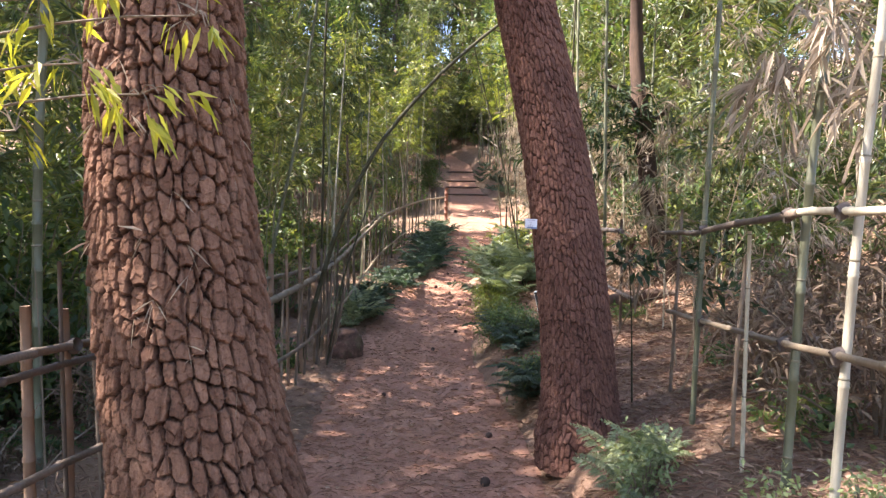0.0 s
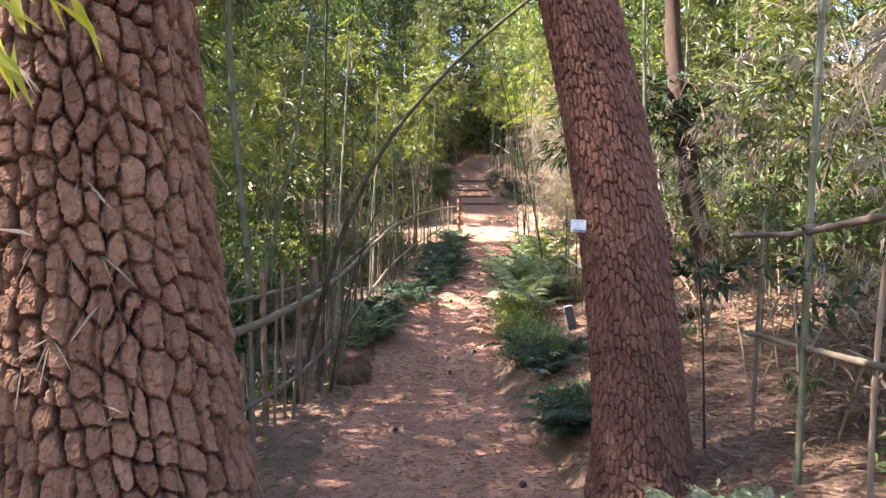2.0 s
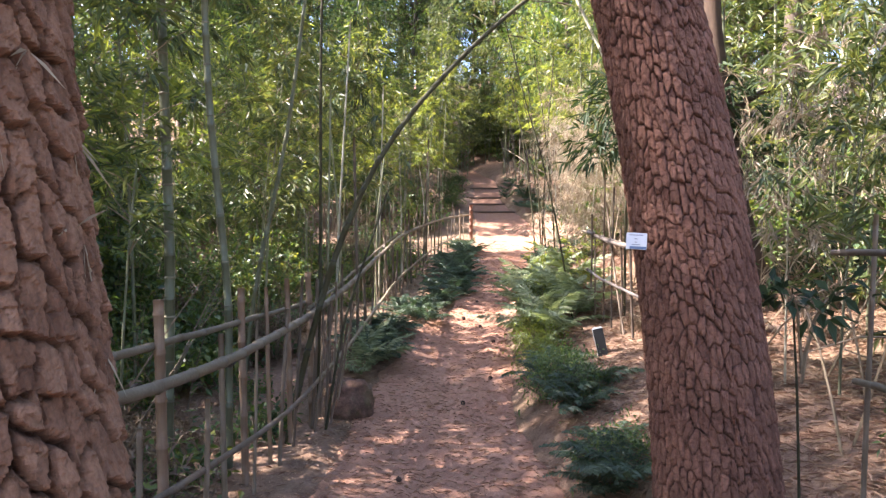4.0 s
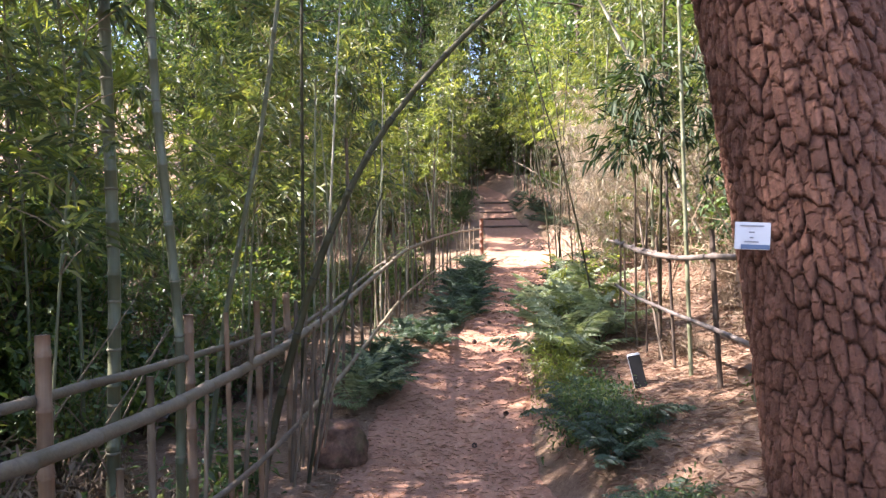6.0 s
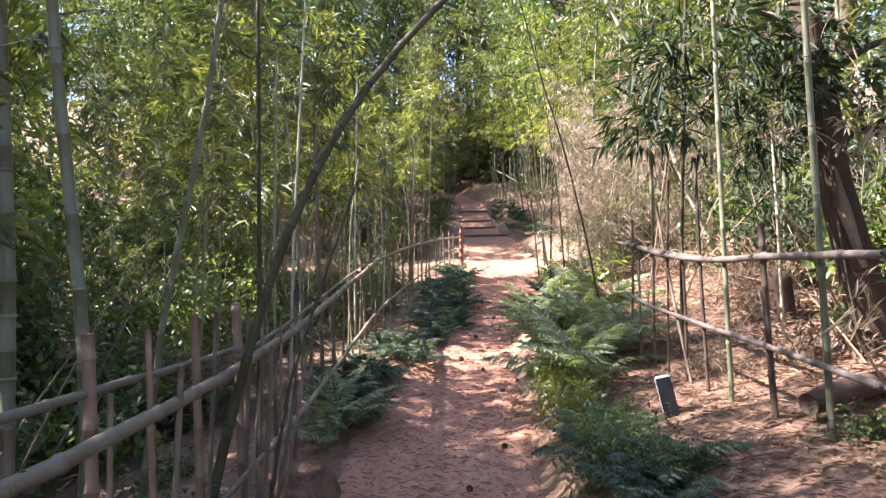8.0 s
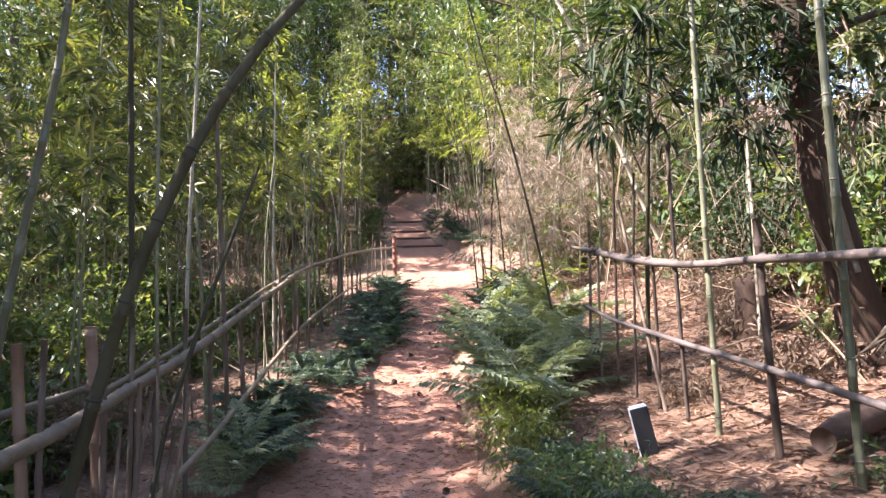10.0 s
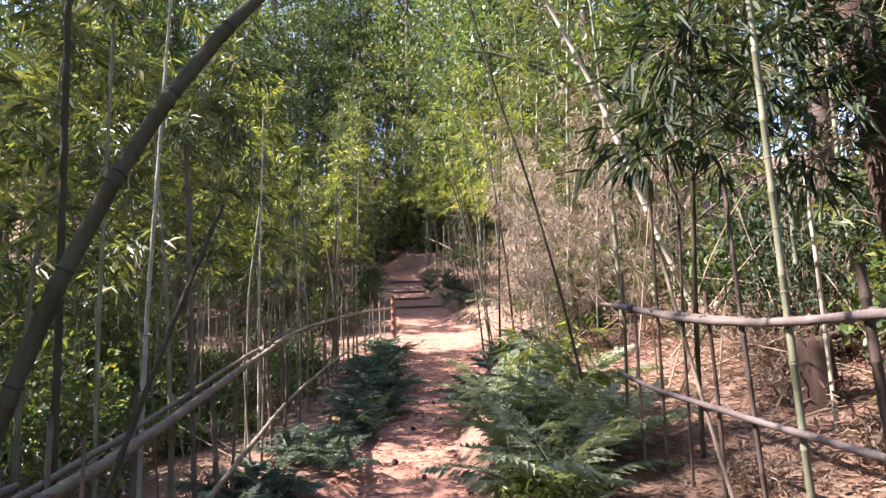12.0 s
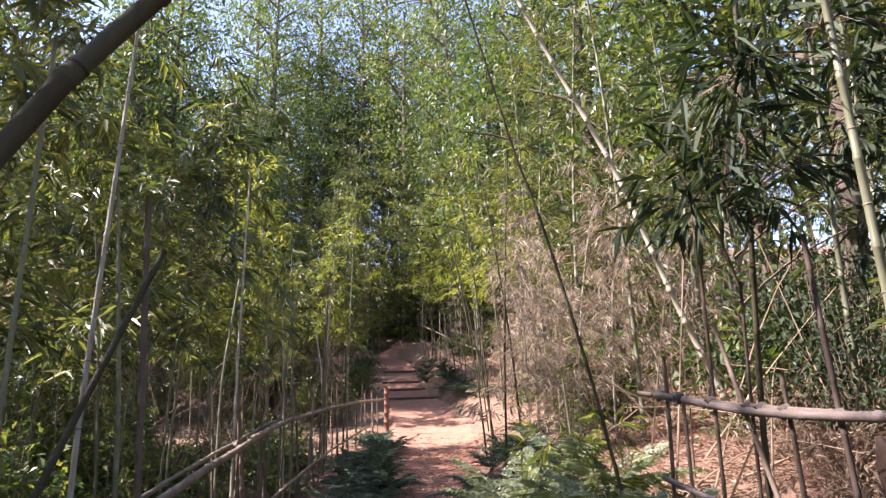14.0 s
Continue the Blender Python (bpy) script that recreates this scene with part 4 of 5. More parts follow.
RIGHT_POSTS = [(1.19, 10.39, 1.204, 10.29, 1.95, 0.012, DRY), (1.22, 10.12, 1.21, 10.1, 1.72, 0.011, DRY), (1.273, 9.89, 1.275, 9.86, 2.4, 0.011, POST_SHADED),
               (1.317, 9.64, 1.327, 9.58, 2.2, 0.009, POST_SHADED), (1.387, 9.23, 1.286, 9.82, 2.05, 0.012, DRY), (1.422, 9.03, 1.40, 9.16, 2.3, 0.013, POST_SHADED),
               (1.365, 9.36, 1.36, 9.4, 1.78, 0.012, POST_SHADED), (1.555, 8.26, 1.535, 8.37, 1.79, 0.021, POST_SHADED), (1.70, 7.3, 1.69, 7.32, 1.70, 0.016, POST_SHADED)]
for x0, y0, x1, y1, top, r, mat in RIGHT_POSTS:
    z0 = floor_at(x0, y0)
    fence_post(right_fence, x0, y0, z0, top, r, ((x1 - x0) / (top - z0), (y1 - y0) / (top - z0)), mat)
    fence_tie(right_fence, (x0 + x1) / 2 - 0.02, (y0 + y1) / 2, float(np.interp((y0 + y1) / 2, [7.2, 8.2, 9, 9.64, 10.3], [1.58, 1.595, 1.585, 1.65, 1.75])), 0.026)

near_fence = base("bamboo_fence", 1.5, 3.6, floor_at(1.5, 3.6), "pale bamboo rails tied to standing bamboo stems", "fence")
fence_rail(near_fence, [(1.52, 5.0, 1.07), (1.50, 4.1, 1.11), (1.50, 3.2, 1.15), (1.50, 2.38, 1.2), (1.5, 1.6, 1.23)], 0.014, 0.016, RAIL)
fence_rail(near_fence, [(1.52, 5.2, 1.59), (1.50, 4.4, 1.60), (1.50, 3.79, 1.65), (1.50, 3.05, 1.70)], 0.013, 0.018, RAIL_DARK)
fence_rail(near_fence, [(1.50, 3.1, 1.70), (1.50, 2.42, 1.70), (1.50, 1.6, 1.70)], 0.015, 0.016, CULM_PALE)
for y, z in ((4.25, 1.1), (4.25, 1.62), (3.17, 1.15), (3.17, 1.69), (2.72, 1.18), (2.72, 1.7)):
    fence_tie(near_fence, 1.505, y, z, 0.027)
for x, y, top in ((1.55, 5.0, 1.75), (1.52, 3.75, 1.5)):
    fence_post(near_fence, x, y, floor_at(x, y), top, 0.012, (0.04, 0), DRY)

far_fence = base("bamboo_fence", 1.5, 31.0, floor_at(1.5, 31.0), "leaning bamboo stake fence below the far steps", "fence")
for k in range(18):
    t = k / 17
    x, y = 2.2 - 1.45 * t + random.uniform(-0.06, 0.06), 27.5 + 8.0 * t
    z = floor_at(x, y)
    fence_post(far_fence, x, y, z, z + random.uniform(1.2, 2.2), random.uniform(0.016, 0.026), (random.uniform(-0.15, 0.1), 0.0), random.choice((DRY, RAIL_DARK, CULM)))
for dz in (0.5, 1.1):
    fence_rail(far_fence, [(2.15 - 1.45 * t, 27.5 + 8.0 * t, floor_at(2.2 - 1.45 * t, 27.5 + 8.0 * t) + dz) for t in np.linspace(0, 1, 8)], 0.022, 0.018, RAIL)


# ---- steps at the end of the path ----
for k in range(4):
    y = 29.2 + k * 1.35
    xl, xr = path_edges(y)
    z = float(height((xl + xr) / 2, y))
    random.seed(60 + k)
    v, f = tube_arrays(curve_points((-(xr - xl) / 2 - 0.12, 0, 0), ((xr - xl) / 2 + 0.12, 0.05, 0.01), (0, 0.03, 0.015), 8), [0.034, 0.038, 0.04, 0.037, 0.039, 0.036, 0.038, 0.033], 10)
    tagged(piece("step_log", mesh_of("step_log", v, f, LOG, True), m=pose((xl + xr) / 2, y + 0.2 * math.sin(k * 2.7), z + 0.01 + 0.06 * math.sin(k * 2.7))), "dark log laid across the path as a step", "step", "log steps")


# ---- ferns and low growth ----
def frond_mesh(seed, L, wide, material):
    """One arching frond with leaflets along both sides."""
    rng = np.random.default_rng(seed)
    n = 20
    t = np.linspace(0, 1, n)
    P = np.stack([t * L * 0.86, np.zeros(n) + 0.03 * L * np.sin(t * 3 + seed), L * (0.62 * t - 0.55 * t * t) + 0.02], 1)
    stalk = tube_arrays(P, np.linspace(0.004, 0.001, n), 4, False)
    roots, ways, lens, wid = [], [], [], []
    for k in range(3, n):
        w = wide * math.sin(math.pi * min(1.0, 0.18 + 0.82 * t[k])) ** 0.8
        for s in (-1, 1):
            d = np.array((0.45, s * 1.0, -0.12 + rng.normal() * 0.1))
            d /= np.linalg.norm(d)
            roots.append(P[k])
            ways.append(d)
            lens.append(w)
            wid.append(L * 0.05)
            for q in range(1, 4):
                for s2 in (-1, 1):
                    roots.append(P[k] + d * w * (q / 4.4))
                    ways.append(d * 0.7 + np.array((s2 * 0.8, 0, 0.0)) + rng.normal(size=3) * 0.08)
                    lens.append(w * 0.22 * (1.2 - q / 4.4))
                    wid.append(L * 0.022)
    lv = leaves_arrays(np.array(roots), np.array(ways), np.array(lens), np.array(wid), rng)
    return mesh_of("frond", *join([stalk, (lv[0], lv[1].tolist())]), material)


def make_fern(seed, size, fronds, material, label, steep=25):
    rng = random.Random(seed)
    meshes = [frond_mesh(seed + k, size * (0.85 + 0.15 * k), size * 0.21, material) for k in range(3)]
    fern = base("fern", 0, 0, -80, label, "fern", "ferns along the path")
    for k in range(fronds):
        m = pose(0, 0, 0.02, 0, 0, k * 360 / fronds + rng.uniform(-18, 18)) @ pose(0.01, 0, 0, rng.uniform(-14, 14), -rng.uniform(0, steep), 0)
        piece("frond", meshes[k % 3], fern, m=m @ Matrix.Scale(rng.uniform(0.7, 1.1), 4))
    return fern


FERNS = [make_fern(101, 0.55, 11, FERN, "blue-green fern with arching fronds at the path edge"), make_fern(107, 0.42, 9, FERN, "low blue-green fern at the path edge", 35)]
SUNLIT_FERNS = [make_fern(113, 0.68, 10, FERN_SUNLIT, "fern beside the path with sunlight put into its pale green", 48), make_fern(119, 0.4, 9, FERN_SUNLIT, "small fern beside the path with sunlight put into its yellow-green", 40)]


def fern_row(protos, spots, seed, sizes=(0.8, 1.15)):
    rng = random.Random(seed)
    for x, y in spots:
        settle_at(rng.choice(protos), x, y, rng.uniform(0, 360), rng.uniform(*sizes))


rng = random.Random(5)
fern_row(FERNS, [(path_edges(y)[0] - rng.uniform(0.0, 0.55), y) for y in np.arange(10.6, 21.5, 0.2)], 31)
fern_row(SUNLIT_FERNS, [(-1.28, 9.6), (-1.2, 9.9), (-1.32, 10.2)], 32, (0.75, 0.95))
fern_row(FERNS, [(-1.2, 10.1), (-1.3, 10.5), (-1.22, 10.8), (-1.12, 11.1)], 33)
fern_row(FERNS, [(0.70, 7.55), (0.85, 7.9), (0.60, 8.4), (0.78, 6.5), (0.86, 6.2), (0.66, 8.95)], 34, (0.8, 1.1))
fern_row(SUNLIT_FERNS, [(0.62, 9.6), (0.7, 9.9), (0.55, 10.3), (0.82, 10.5), (0.6, 10.8), (0.9, 11.0), (0.62, 11.4), (0.85, 11.7), (0.6, 12.0), (0.75, 12.4), (1.0, 10.2), (1.05, 11.3)], 35, (0.9, 1.3))
fern_row(FERNS, [(path_edges(y)[1] + rng.uniform(0.15, 0.8), y) for y in np.arange(12.4, 17.5, 0.3)], 36)
fern_row(SUNLIT_FERNS, [(1.04, 4.05), (1.12, 3.85), (1.0, 3.7), (1.24, 3.9)], 37, (0.45, 0.62))

fern_row(FERNS, [(path_edges(y)[1] + rng.uniform(0.1, 0.7), y) for y in np.arange(26.5, 33, 0.45)], 39, (1.0, 1.4))


def make_bush(seed, R, H, count, material, label, leaf=(0.07, 0.13), width=(0.042, 0.075)):
    """A bush of many stems with leaves in loose clumps."""
    rg = np.random.default_rng(seed)
    b = base("bush", 0, 0, -80, label, "bush", "undergrowth")
    stems, roots, ways = [], [], []
    for k in range(count):
        a, q = rg.uniform(0, 6.28), math.sqrt(rg.random())
        tip = np.array((math.cos(a) * R * q, math.sin(a) * R * q, H * rg.uniform(0.35, 1.0) * (1.1 - 0.5 * q)))
        stems.append(tube_arrays(curve_points((tip[0] * 0.2, tip[1] * 0.2, -0.05), tip, (0, 0, 0.1), 5), np.linspace(0.009, 0.003, 5), 4, False))
        for _ in range(7):
            c = tip * rg.uniform(0.45, 1.0) + rg.normal(size=3) * 0.1
            m = 6
            roots.append(c + rg.normal(size=(m, 3)) * 0.06)
            ways.append(rg.normal(size=(m, 3)) + np.array((0, 0, 0.1)))
    R_, W = np.concatenate(roots), np.concatenate(ways)
    n = len(R_)
    mass("stem_mass", mesh_of("stem_mass", *join(stems), TWIG), b)
    piece("foliage", mesh_of("foliage", *leaves_arrays(R_, W, rg.uniform(*leaf, n), rg.uniform(*width, n), rg), material), b)
    return b


BUSHES = [make_bush(201, 0.9, 1.6, 46, LEAF_BROAD, "leafy green bush with broad leaves"), make_bush(202, 0.7, 2.4, 50, LEAF_BROAD, "tall green bush with yellowing leaves"), make_bush(203, 1.0, 0.9, 40, LEAF_BROAD, "low dark green bush")]
SCRUB = [make_bush(211, 0.8, 0.9, 38, LEAF_BROWN, "dry brown scrub with withered leaves", (0.06, 0.12), (0.012, 0.025))]
GROUND_BUSH = [make_bush(221, 0.36, 0.42, 60, FERN, "low fine-leaved green bush beside the path", (0.025, 0.05), (0.012, 0.02))]
LOWS = [make_bush(231, 0.35, 0.4, 12, LEAF_BROAD, "low green plant on the forest floor", (0.06, 0.11), (0.03, 0.05)), make_bush(232, 0.4, 0.35, 14, LEAF_BROWN, "withered low plant on the forest floor", (0.06, 0.12), (0.012, 0.025))]
LEAFY = [make_bush(251, 0.26, 0.36, 12, LEAF_SUNLIT, "low sprawling plant with sunlight put into its pale oval leaves", (0.04, 0.065), (0.024, 0.036))]
fern_row(LEAFY, [(1.36, 2.8), (1.62, 2.72), (1.05, 3.6), (1.12, 3.85)], 64, (0.5, 0.7))
strew(BUSHES, 34, (-8.5, -3.4, 0.5, 16), 0.75, 41, left=2.2)
strew(BUSHES[2:], 24, (-5.5, -2.0, 10.5, 21), 0.8, 65, left=1.0, sizes=(0.6, 0.9))
strew(BUSHES, 18, (-13, -7, 7, 27), 1.1, 67, left=5, sizes=(1.2, 1.8))
strew(BUSHES, 8, (5, 11, 11, 24), 1.2, 66, right=3.5, sizes=(1.1, 1.5))
strew(BUSHES[:2], 7, (-5.4, -2.9, 6.5, 13), 0.8, 69, left=1.6, sizes=(0.6, 0.9))
strew(LOWS, 60, (-4.6, -1.6, 1.5, 22), 0.4, 49, left=0.5, sizes=(0.6, 1.1))
strew(LOWS, 34, (1.5, 5.5, 3, 16), 0.5, 50, right=0.9, sizes=(0.5, 1.0))
strew(BUSHES, 24, (-9, -2.2, 16, 36), 1.0, 42, left=1.6)
strew(BUSHES, 7, (3.2, 9, 2.5, 14), 0.9, 43, right=2.4)
strew(SCRUB, 9, (2.0, 7, 2.5, 6.2), 0.6, 57, right=1.4)
strew(BUSHES, 20, (2.2, 9, 14, 36), 1.0, 44, right=1.2)
strew(SCRUB, 24, (2.4, 7.5, 12.0, 34), 0.6, 45, right=1.0)
strew(SCRUB, 9, (2.3, 5.2, 10.4, 12.6), 0.6, 68, right=1.8, sizes=(0.5, 0.85))
strew(SCRUB, 13, (-7, -1.9, 3.0, 22), 0.7, 46, left=0.8)
strew(BUSHES, 30, (-9, 9, 37.5, 47), 0.9, 47, left=-0.6, right=-0.6, sizes=(1.0, 1.6))
fern_row(GROUND_BUSH, [(0.70, 8.2), (0.82, 7.9), (0.80, 6.4)], 48, (0.45, 0.7))
fern_row(FERNS, [(0.78, 7.65), (0.88, 8.0), (0.75, 6.3), (0.84, 6.7)], 56, (0.6, 0.9))
# bushes added to darken this bank; their leaf colour stands in for shade
DARKENERS = [make_bush(261, 0.9, 2.2, 50, LEAF_SHADED, "tall bush with shade-dark leaves, added to darken behind the fence", (0.06, 0.11), (0.03, 0.05))]
for x, y, q in ((3.0, 11.4, 0.7), (3.8, 10.8, 0.9), (3.6, 12.8, 1.0), (4.6, 12.0, 1.1), (3.3, 9.2, 0.6)):
    settle_at(DARKENERS[0], x, y, x * 90, q)
for x, y, q in ((-1.35, 30.3, 0.6), (-1.5, 32.2, 0.7), (-1.4, 34.0, 0.7)):
    settle_at(BUSHES[0], x, y, y * 70, q)
MOUND = [make_bush(241, 0.30, 0.40, 46, LEAF_FRESH, "yellow-green leafy mound beside the path", (0.035, 0.08), (0.013, 0.024))]
MOUND_DARK = [make_bush(243, 0.30, 0.36, 46, LEAF_BROAD, "dark green leafy mound beside the path", (0.035, 0.075), (0.015, 0.028))]
fern_row(MOUND, [(0.55, 9.3), (0.60, 9.75), (0.58, 10.2), (0.72, 10.9)], 61, (0.65, 0.9))
fern_row(MOUND_DARK, [(0.62, 8.15), (0.74, 8.4), (0.62, 8.65), (0.80, 7.85), (0.84, 6.45)], 62, (0.55, 0.8))


for x, y, q in ((-4.2, 6.8, 1.2), (-4.4, 4.6, 1.3), (-5.2, 8.0, 1.4), (-4.8, 10.2, 1.4), (-5.6, 5.6, 1.5)):
    settle_at(BUSHES[1], x, y, x * 77, q)


# ---- trees of the wood around ----
def make_tree(seed, H, r, R, label):
    rg = np.random.default_rng(seed)
    tree = base("tree", 0, 0, -80, label, "tree", "trees of the wood")
    pts = curve_points((0, 0, -0.3), (rg.normal() * 0.4, rg.normal() * 0.4, H), (rg.normal() * 0.2, rg.normal() * 0.2, 0), 12)
    v, f = tube_arrays(pts, np.linspace(r, r * 0.2, 12), 10)
    piece("trunk", mesh_of("trunk", v, f, BARK_GREY, True), tree)
    limbs, roots, ways = [], [], []
    for k in range(30):
        z = H * (0.28 + 0.70 * k / 30)
        a = k * 2.4 + rg.random()
        L = R * (1.05 - 0.6 * k / 30) * rg.uniform(0.6, 1.1)
        c = np.array([np.interp(z, pts[:, 2], pts[:, q]) for q in (0, 1)] + [z])
        e = c + np.array((math.cos(a) * L, math.sin(a) * L, L * 0.35))
        limbs.append(tube_arrays(curve_points(c, e, (0, 0, 0.1 * L), 5), np.linspace(r * 0.3, 0.015, 5), 5))
        for _ in range(16):
            o = c + (e - c) * rg.uniform(0.3, 1.05) + rg.normal(size=3) * 0.42
            m = 12
            roots.append(o + rg.normal(size=(m, 3)) * 0.2)
            ways.append(rg.normal(size=(m, 3)) + np.array((0, 0, -0.2)))
    mass("limb_mass", mesh_of("limb_mass", *join(limbs), BARK_GREY, True), tree)
    Rr, W = np.concatenate(roots), np.concatenate(ways)
    n = len(Rr)
    piece("crown", mesh_of("crown", *leaves_arrays(Rr, W, rg.uniform(0.14, 0.24, n), rg.uniform(0.06, 0.11, n), rg), LEAF_BROAD), tree)
    return tree


TREES = [make_tree(301, 13, 0.17, 3.0, "tall forest tree with a dense green crown"), make_tree(302, 10, 0.13, 2.6, "forest tree with an open green crown"), make_tree(303, 16, 0.2, 3.4, "tall dark-trunked forest tree")]
TREES_LIST += TREES
# added on the left, mostly out of view, to shade the path
strew(TREES, 8, (-11, -6.5, -6, 36), 2.1, 51, left=4, sizes=(0.75, 1.0))
strew(TREES, 9, (-16, -8, 25.5, 44), 2.4, 58, left=4, sizes=(0.8, 1.0))
strew(TREES, 18, (-26, -12, -2, 44), 2.8, 55, left=4)
strew(TREES, 24, (5, 22, 6, 44), 2.4, 52, right=4)
strew(TREES, 40, (-20, 20, 42, 62), 2.2, 53, left=-30, right=-30)
# the first six are added far left to block sun from path and bank
for x, y, k, q in ((-8.6, 4.6, 1, 1.0), (-10.9, 4.3, 2, 1.05), (-12.0, 5.4, 2, 1.1), (-8.8, 8.6, 1, 1.0), (-10.6, 9.5, 2, 0.9), (-10.4, 13.5, 0, 1.05), (-9.0, 17.5, 0, 0.9), (-8.0, 29.0, 0, 1.0), (-6.5, 36.0, 1, 1.0), (-10.5, 36.5, 2, 1.2), (0.0, 51.0, 2, 1.4), (4.0, 51.5, 2, 1.4), (-4.5, 52.0, 2, 1.4), (8.5, 50.0, 2, 1.4), (-8.5, 50.5, 2, 1.4), (4.6, 14.0, 0, 1.0), (4.2, 21.0, 2, 0.9), (3.4, 29.0, 1, 1.1), (2.2, 38.5, 2, 1.0), (0.6, 43.5, 2, 1.1), (4.8, 40.5, 0, 1.1), (2.6, 47.0, 2, 1.3), (-2.4, 47.5, 2, 1.3), (6.5, 46.0, 2, 1.3), (-7.0, 46.0, 2, 1.3), (5.2, 6.5, 1, 1.0)):
    settle_at(TREES[k], x, y, x * 90, q)
# unseen trees added behind the start of the walk
strew(TREES, 9, (-18, 18, -22, -6), 4.0, 54, left=3, right=3)


def make_sapling(seed, H, R, label):
    """A slim understorey tree, leafy almost to the ground, with leaves in flat layered sprays."""
    rg = np.random.default_rng(seed)
    tree = base("sapling", 0, 0, -80, label, "tree", "understorey trees")
    pts = curve_points((0, 0, -0.2), (rg.normal() * 0.3, rg.normal() * 0.3, H), (rg.normal() * 0.15, rg.normal() * 0.15, 0), 10)
    piece("trunk", mesh_of("trunk", *tube_arrays(pts, np.linspace(0.035, 0.008, 10), 8), BARK_GREY, True), tree)
    limbs, roots, ways = [], [], []
    for k in range(34):
        z = H * (0.14 + 0.84 * k / 34)
        a = k * 2.4 + rg.random()
        L = R * (1.0 - 0.55 * k / 34) * rg.uniform(0.5, 1.1)
        c = np.array([np.interp(z, pts[:, 2], pts[:, q]) for q in (0, 1)] + [z])
        e = c + np.array((math.cos(a) * L, math.sin(a) * L, L * rg.uniform(0.0, 0.35)))
        limbs.append(tube_arrays(curve_points(c, e, (0, 0, 0.08 * L), 5), np.linspace(0.013, 0.003, 5), 4, False))
        for _ in range(int(3 + 7 * L)):
            o = c + (e - c) * rg.uniform(0.35, 1.05) + rg.normal(size=3) * np.array((0.2, 0.2, 0.07))
            m = rg.integers(6, 11)
            roots.append(o + rg.normal(size=(m, 3)) * np.array((0.11, 0.11, 0.03)))
            ways.append(rg.normal(size=(m, 3)) * np.array((1, 1, 0.3)) + np.array((0, 0, -0.25)))
    mass("limb_mass", mesh_of("limb_mass", *join(limbs), BARK_GREY, True), tree)
    Rr, W = np.concatenate(roots), np.concatenate(ways)
    n = len(Rr)
    piece("crown", mesh_of("crown", *leaves_arrays(Rr, W, rg.uniform(0.08, 0.13, n), rg.uniform(0.045, 0.07, n), rg), LEAF_GREEN), tree)
    return tree


SAPLINGS = [make_sapling(321, 5.2, 1.5, "slim understorey tree with layered broad green leaves"), make_sapling(322, 4.2, 1.3, "small understorey tree with broad green and yellowing leaves")]
for x, y, k, q in ((-4.4, 9.6, 1, 0.85), (-5.4, 8.4, 0, 1.0), (-6.2, 11.2, 0, 1.0), (-5.8, 6.0, 0, 1.0), (-5.0, 4.2, 1, 0.9), (-7.0, 14.0, 0, 1.1)):
    settle_at(SAPLINGS[k], x, y, x * 67 + y * 40, q)


# ---- the broken dark tree behind the fence ----
def broken_tree():
    x, y = 2.72, 9.4
    z = floor_at(x, y)
    t = base("dead_tree", x, y, z, "dark leaning tree trunk with a torn pale split", "tree")
    pts = [(0.05, 0, -0.2), (0, 0, 0.1), (-0.12, 0, 0.6), (-0.27, 0, 1.2), (-0.34, 0, 1.7), (-0.38, 0.02, 2.1), (-0.46, 0.03, 2.8), (-0.5, 0.05, 4.6)]
    v, f = tube_arrays(pts, [0.2, 0.155, 0.13, 0.12, 0.115, 0.105, 0.085, 0.05], 16)
    v = v + np.array([[0.022 * noise.noise((a * 5, b * 5, c * 1.5)), 0.022 * noise.noise((a * 5, b * 5, c * 1.5 + 9)), 0] for a, b, c in v])
    piece("trunk", mesh_of("trunk", v, f, BARK_DARK, True), t)
    v, f = tube_arrays([(-0.13, -0.135, 0.55), (-0.24, -0.13, 0.9), (-0.31, -0.125, 1.25)], [0.02, 0.045, 0.012], 7)
    piece("split", mesh_of("split", v, f, TWIG, True), t, "torn pale wood")
    chunks = []
    for a, b in (((-0.36, 0, 1.9), (0.6, 0.1, 2.25)), ((-0.36, 0, 2.0), (-0.9, -0.1, 2.4))):
        chunks.append(tube_arrays(curve_points(a, b, (0, 0, 0.12), 6), np.linspace(0.045, 0.012, 6), 6))
    mass("limb_mass", mesh_of("limb_mass", *join(chunks), BARK_DARK, True), t)


broken_tree()


IVY = lone_culm(2.5, 9.1, [(2.4, 9.15, 1.5), (2.3, 9.2, 2.6), (2.25, 9.2, 3.2)], 0.008, 0.005, "climbing stem with dark leaves on the dead tree", CULM_DARK)
add_sprays(IVY, [(2.3, 9.2, 2.75), (2.55, 9.2, 2.9), (2.1, 9.2, 2.95), (2.35, 9.15, 3.25), (2.7, 9.2, 2.6)], LEAF_SHADED, 16, 0.25, 16, (0.06, 0.1), (0.035, 0.055), 0.3)
add_sprays(IVY, [(2.1, 9.2, 2.5), (2.5, 9.15, 2.45)], LEAF_DRY, 17, 0.2, 10, (0.08, 0.12), (0.014, 0.022), 0.8)


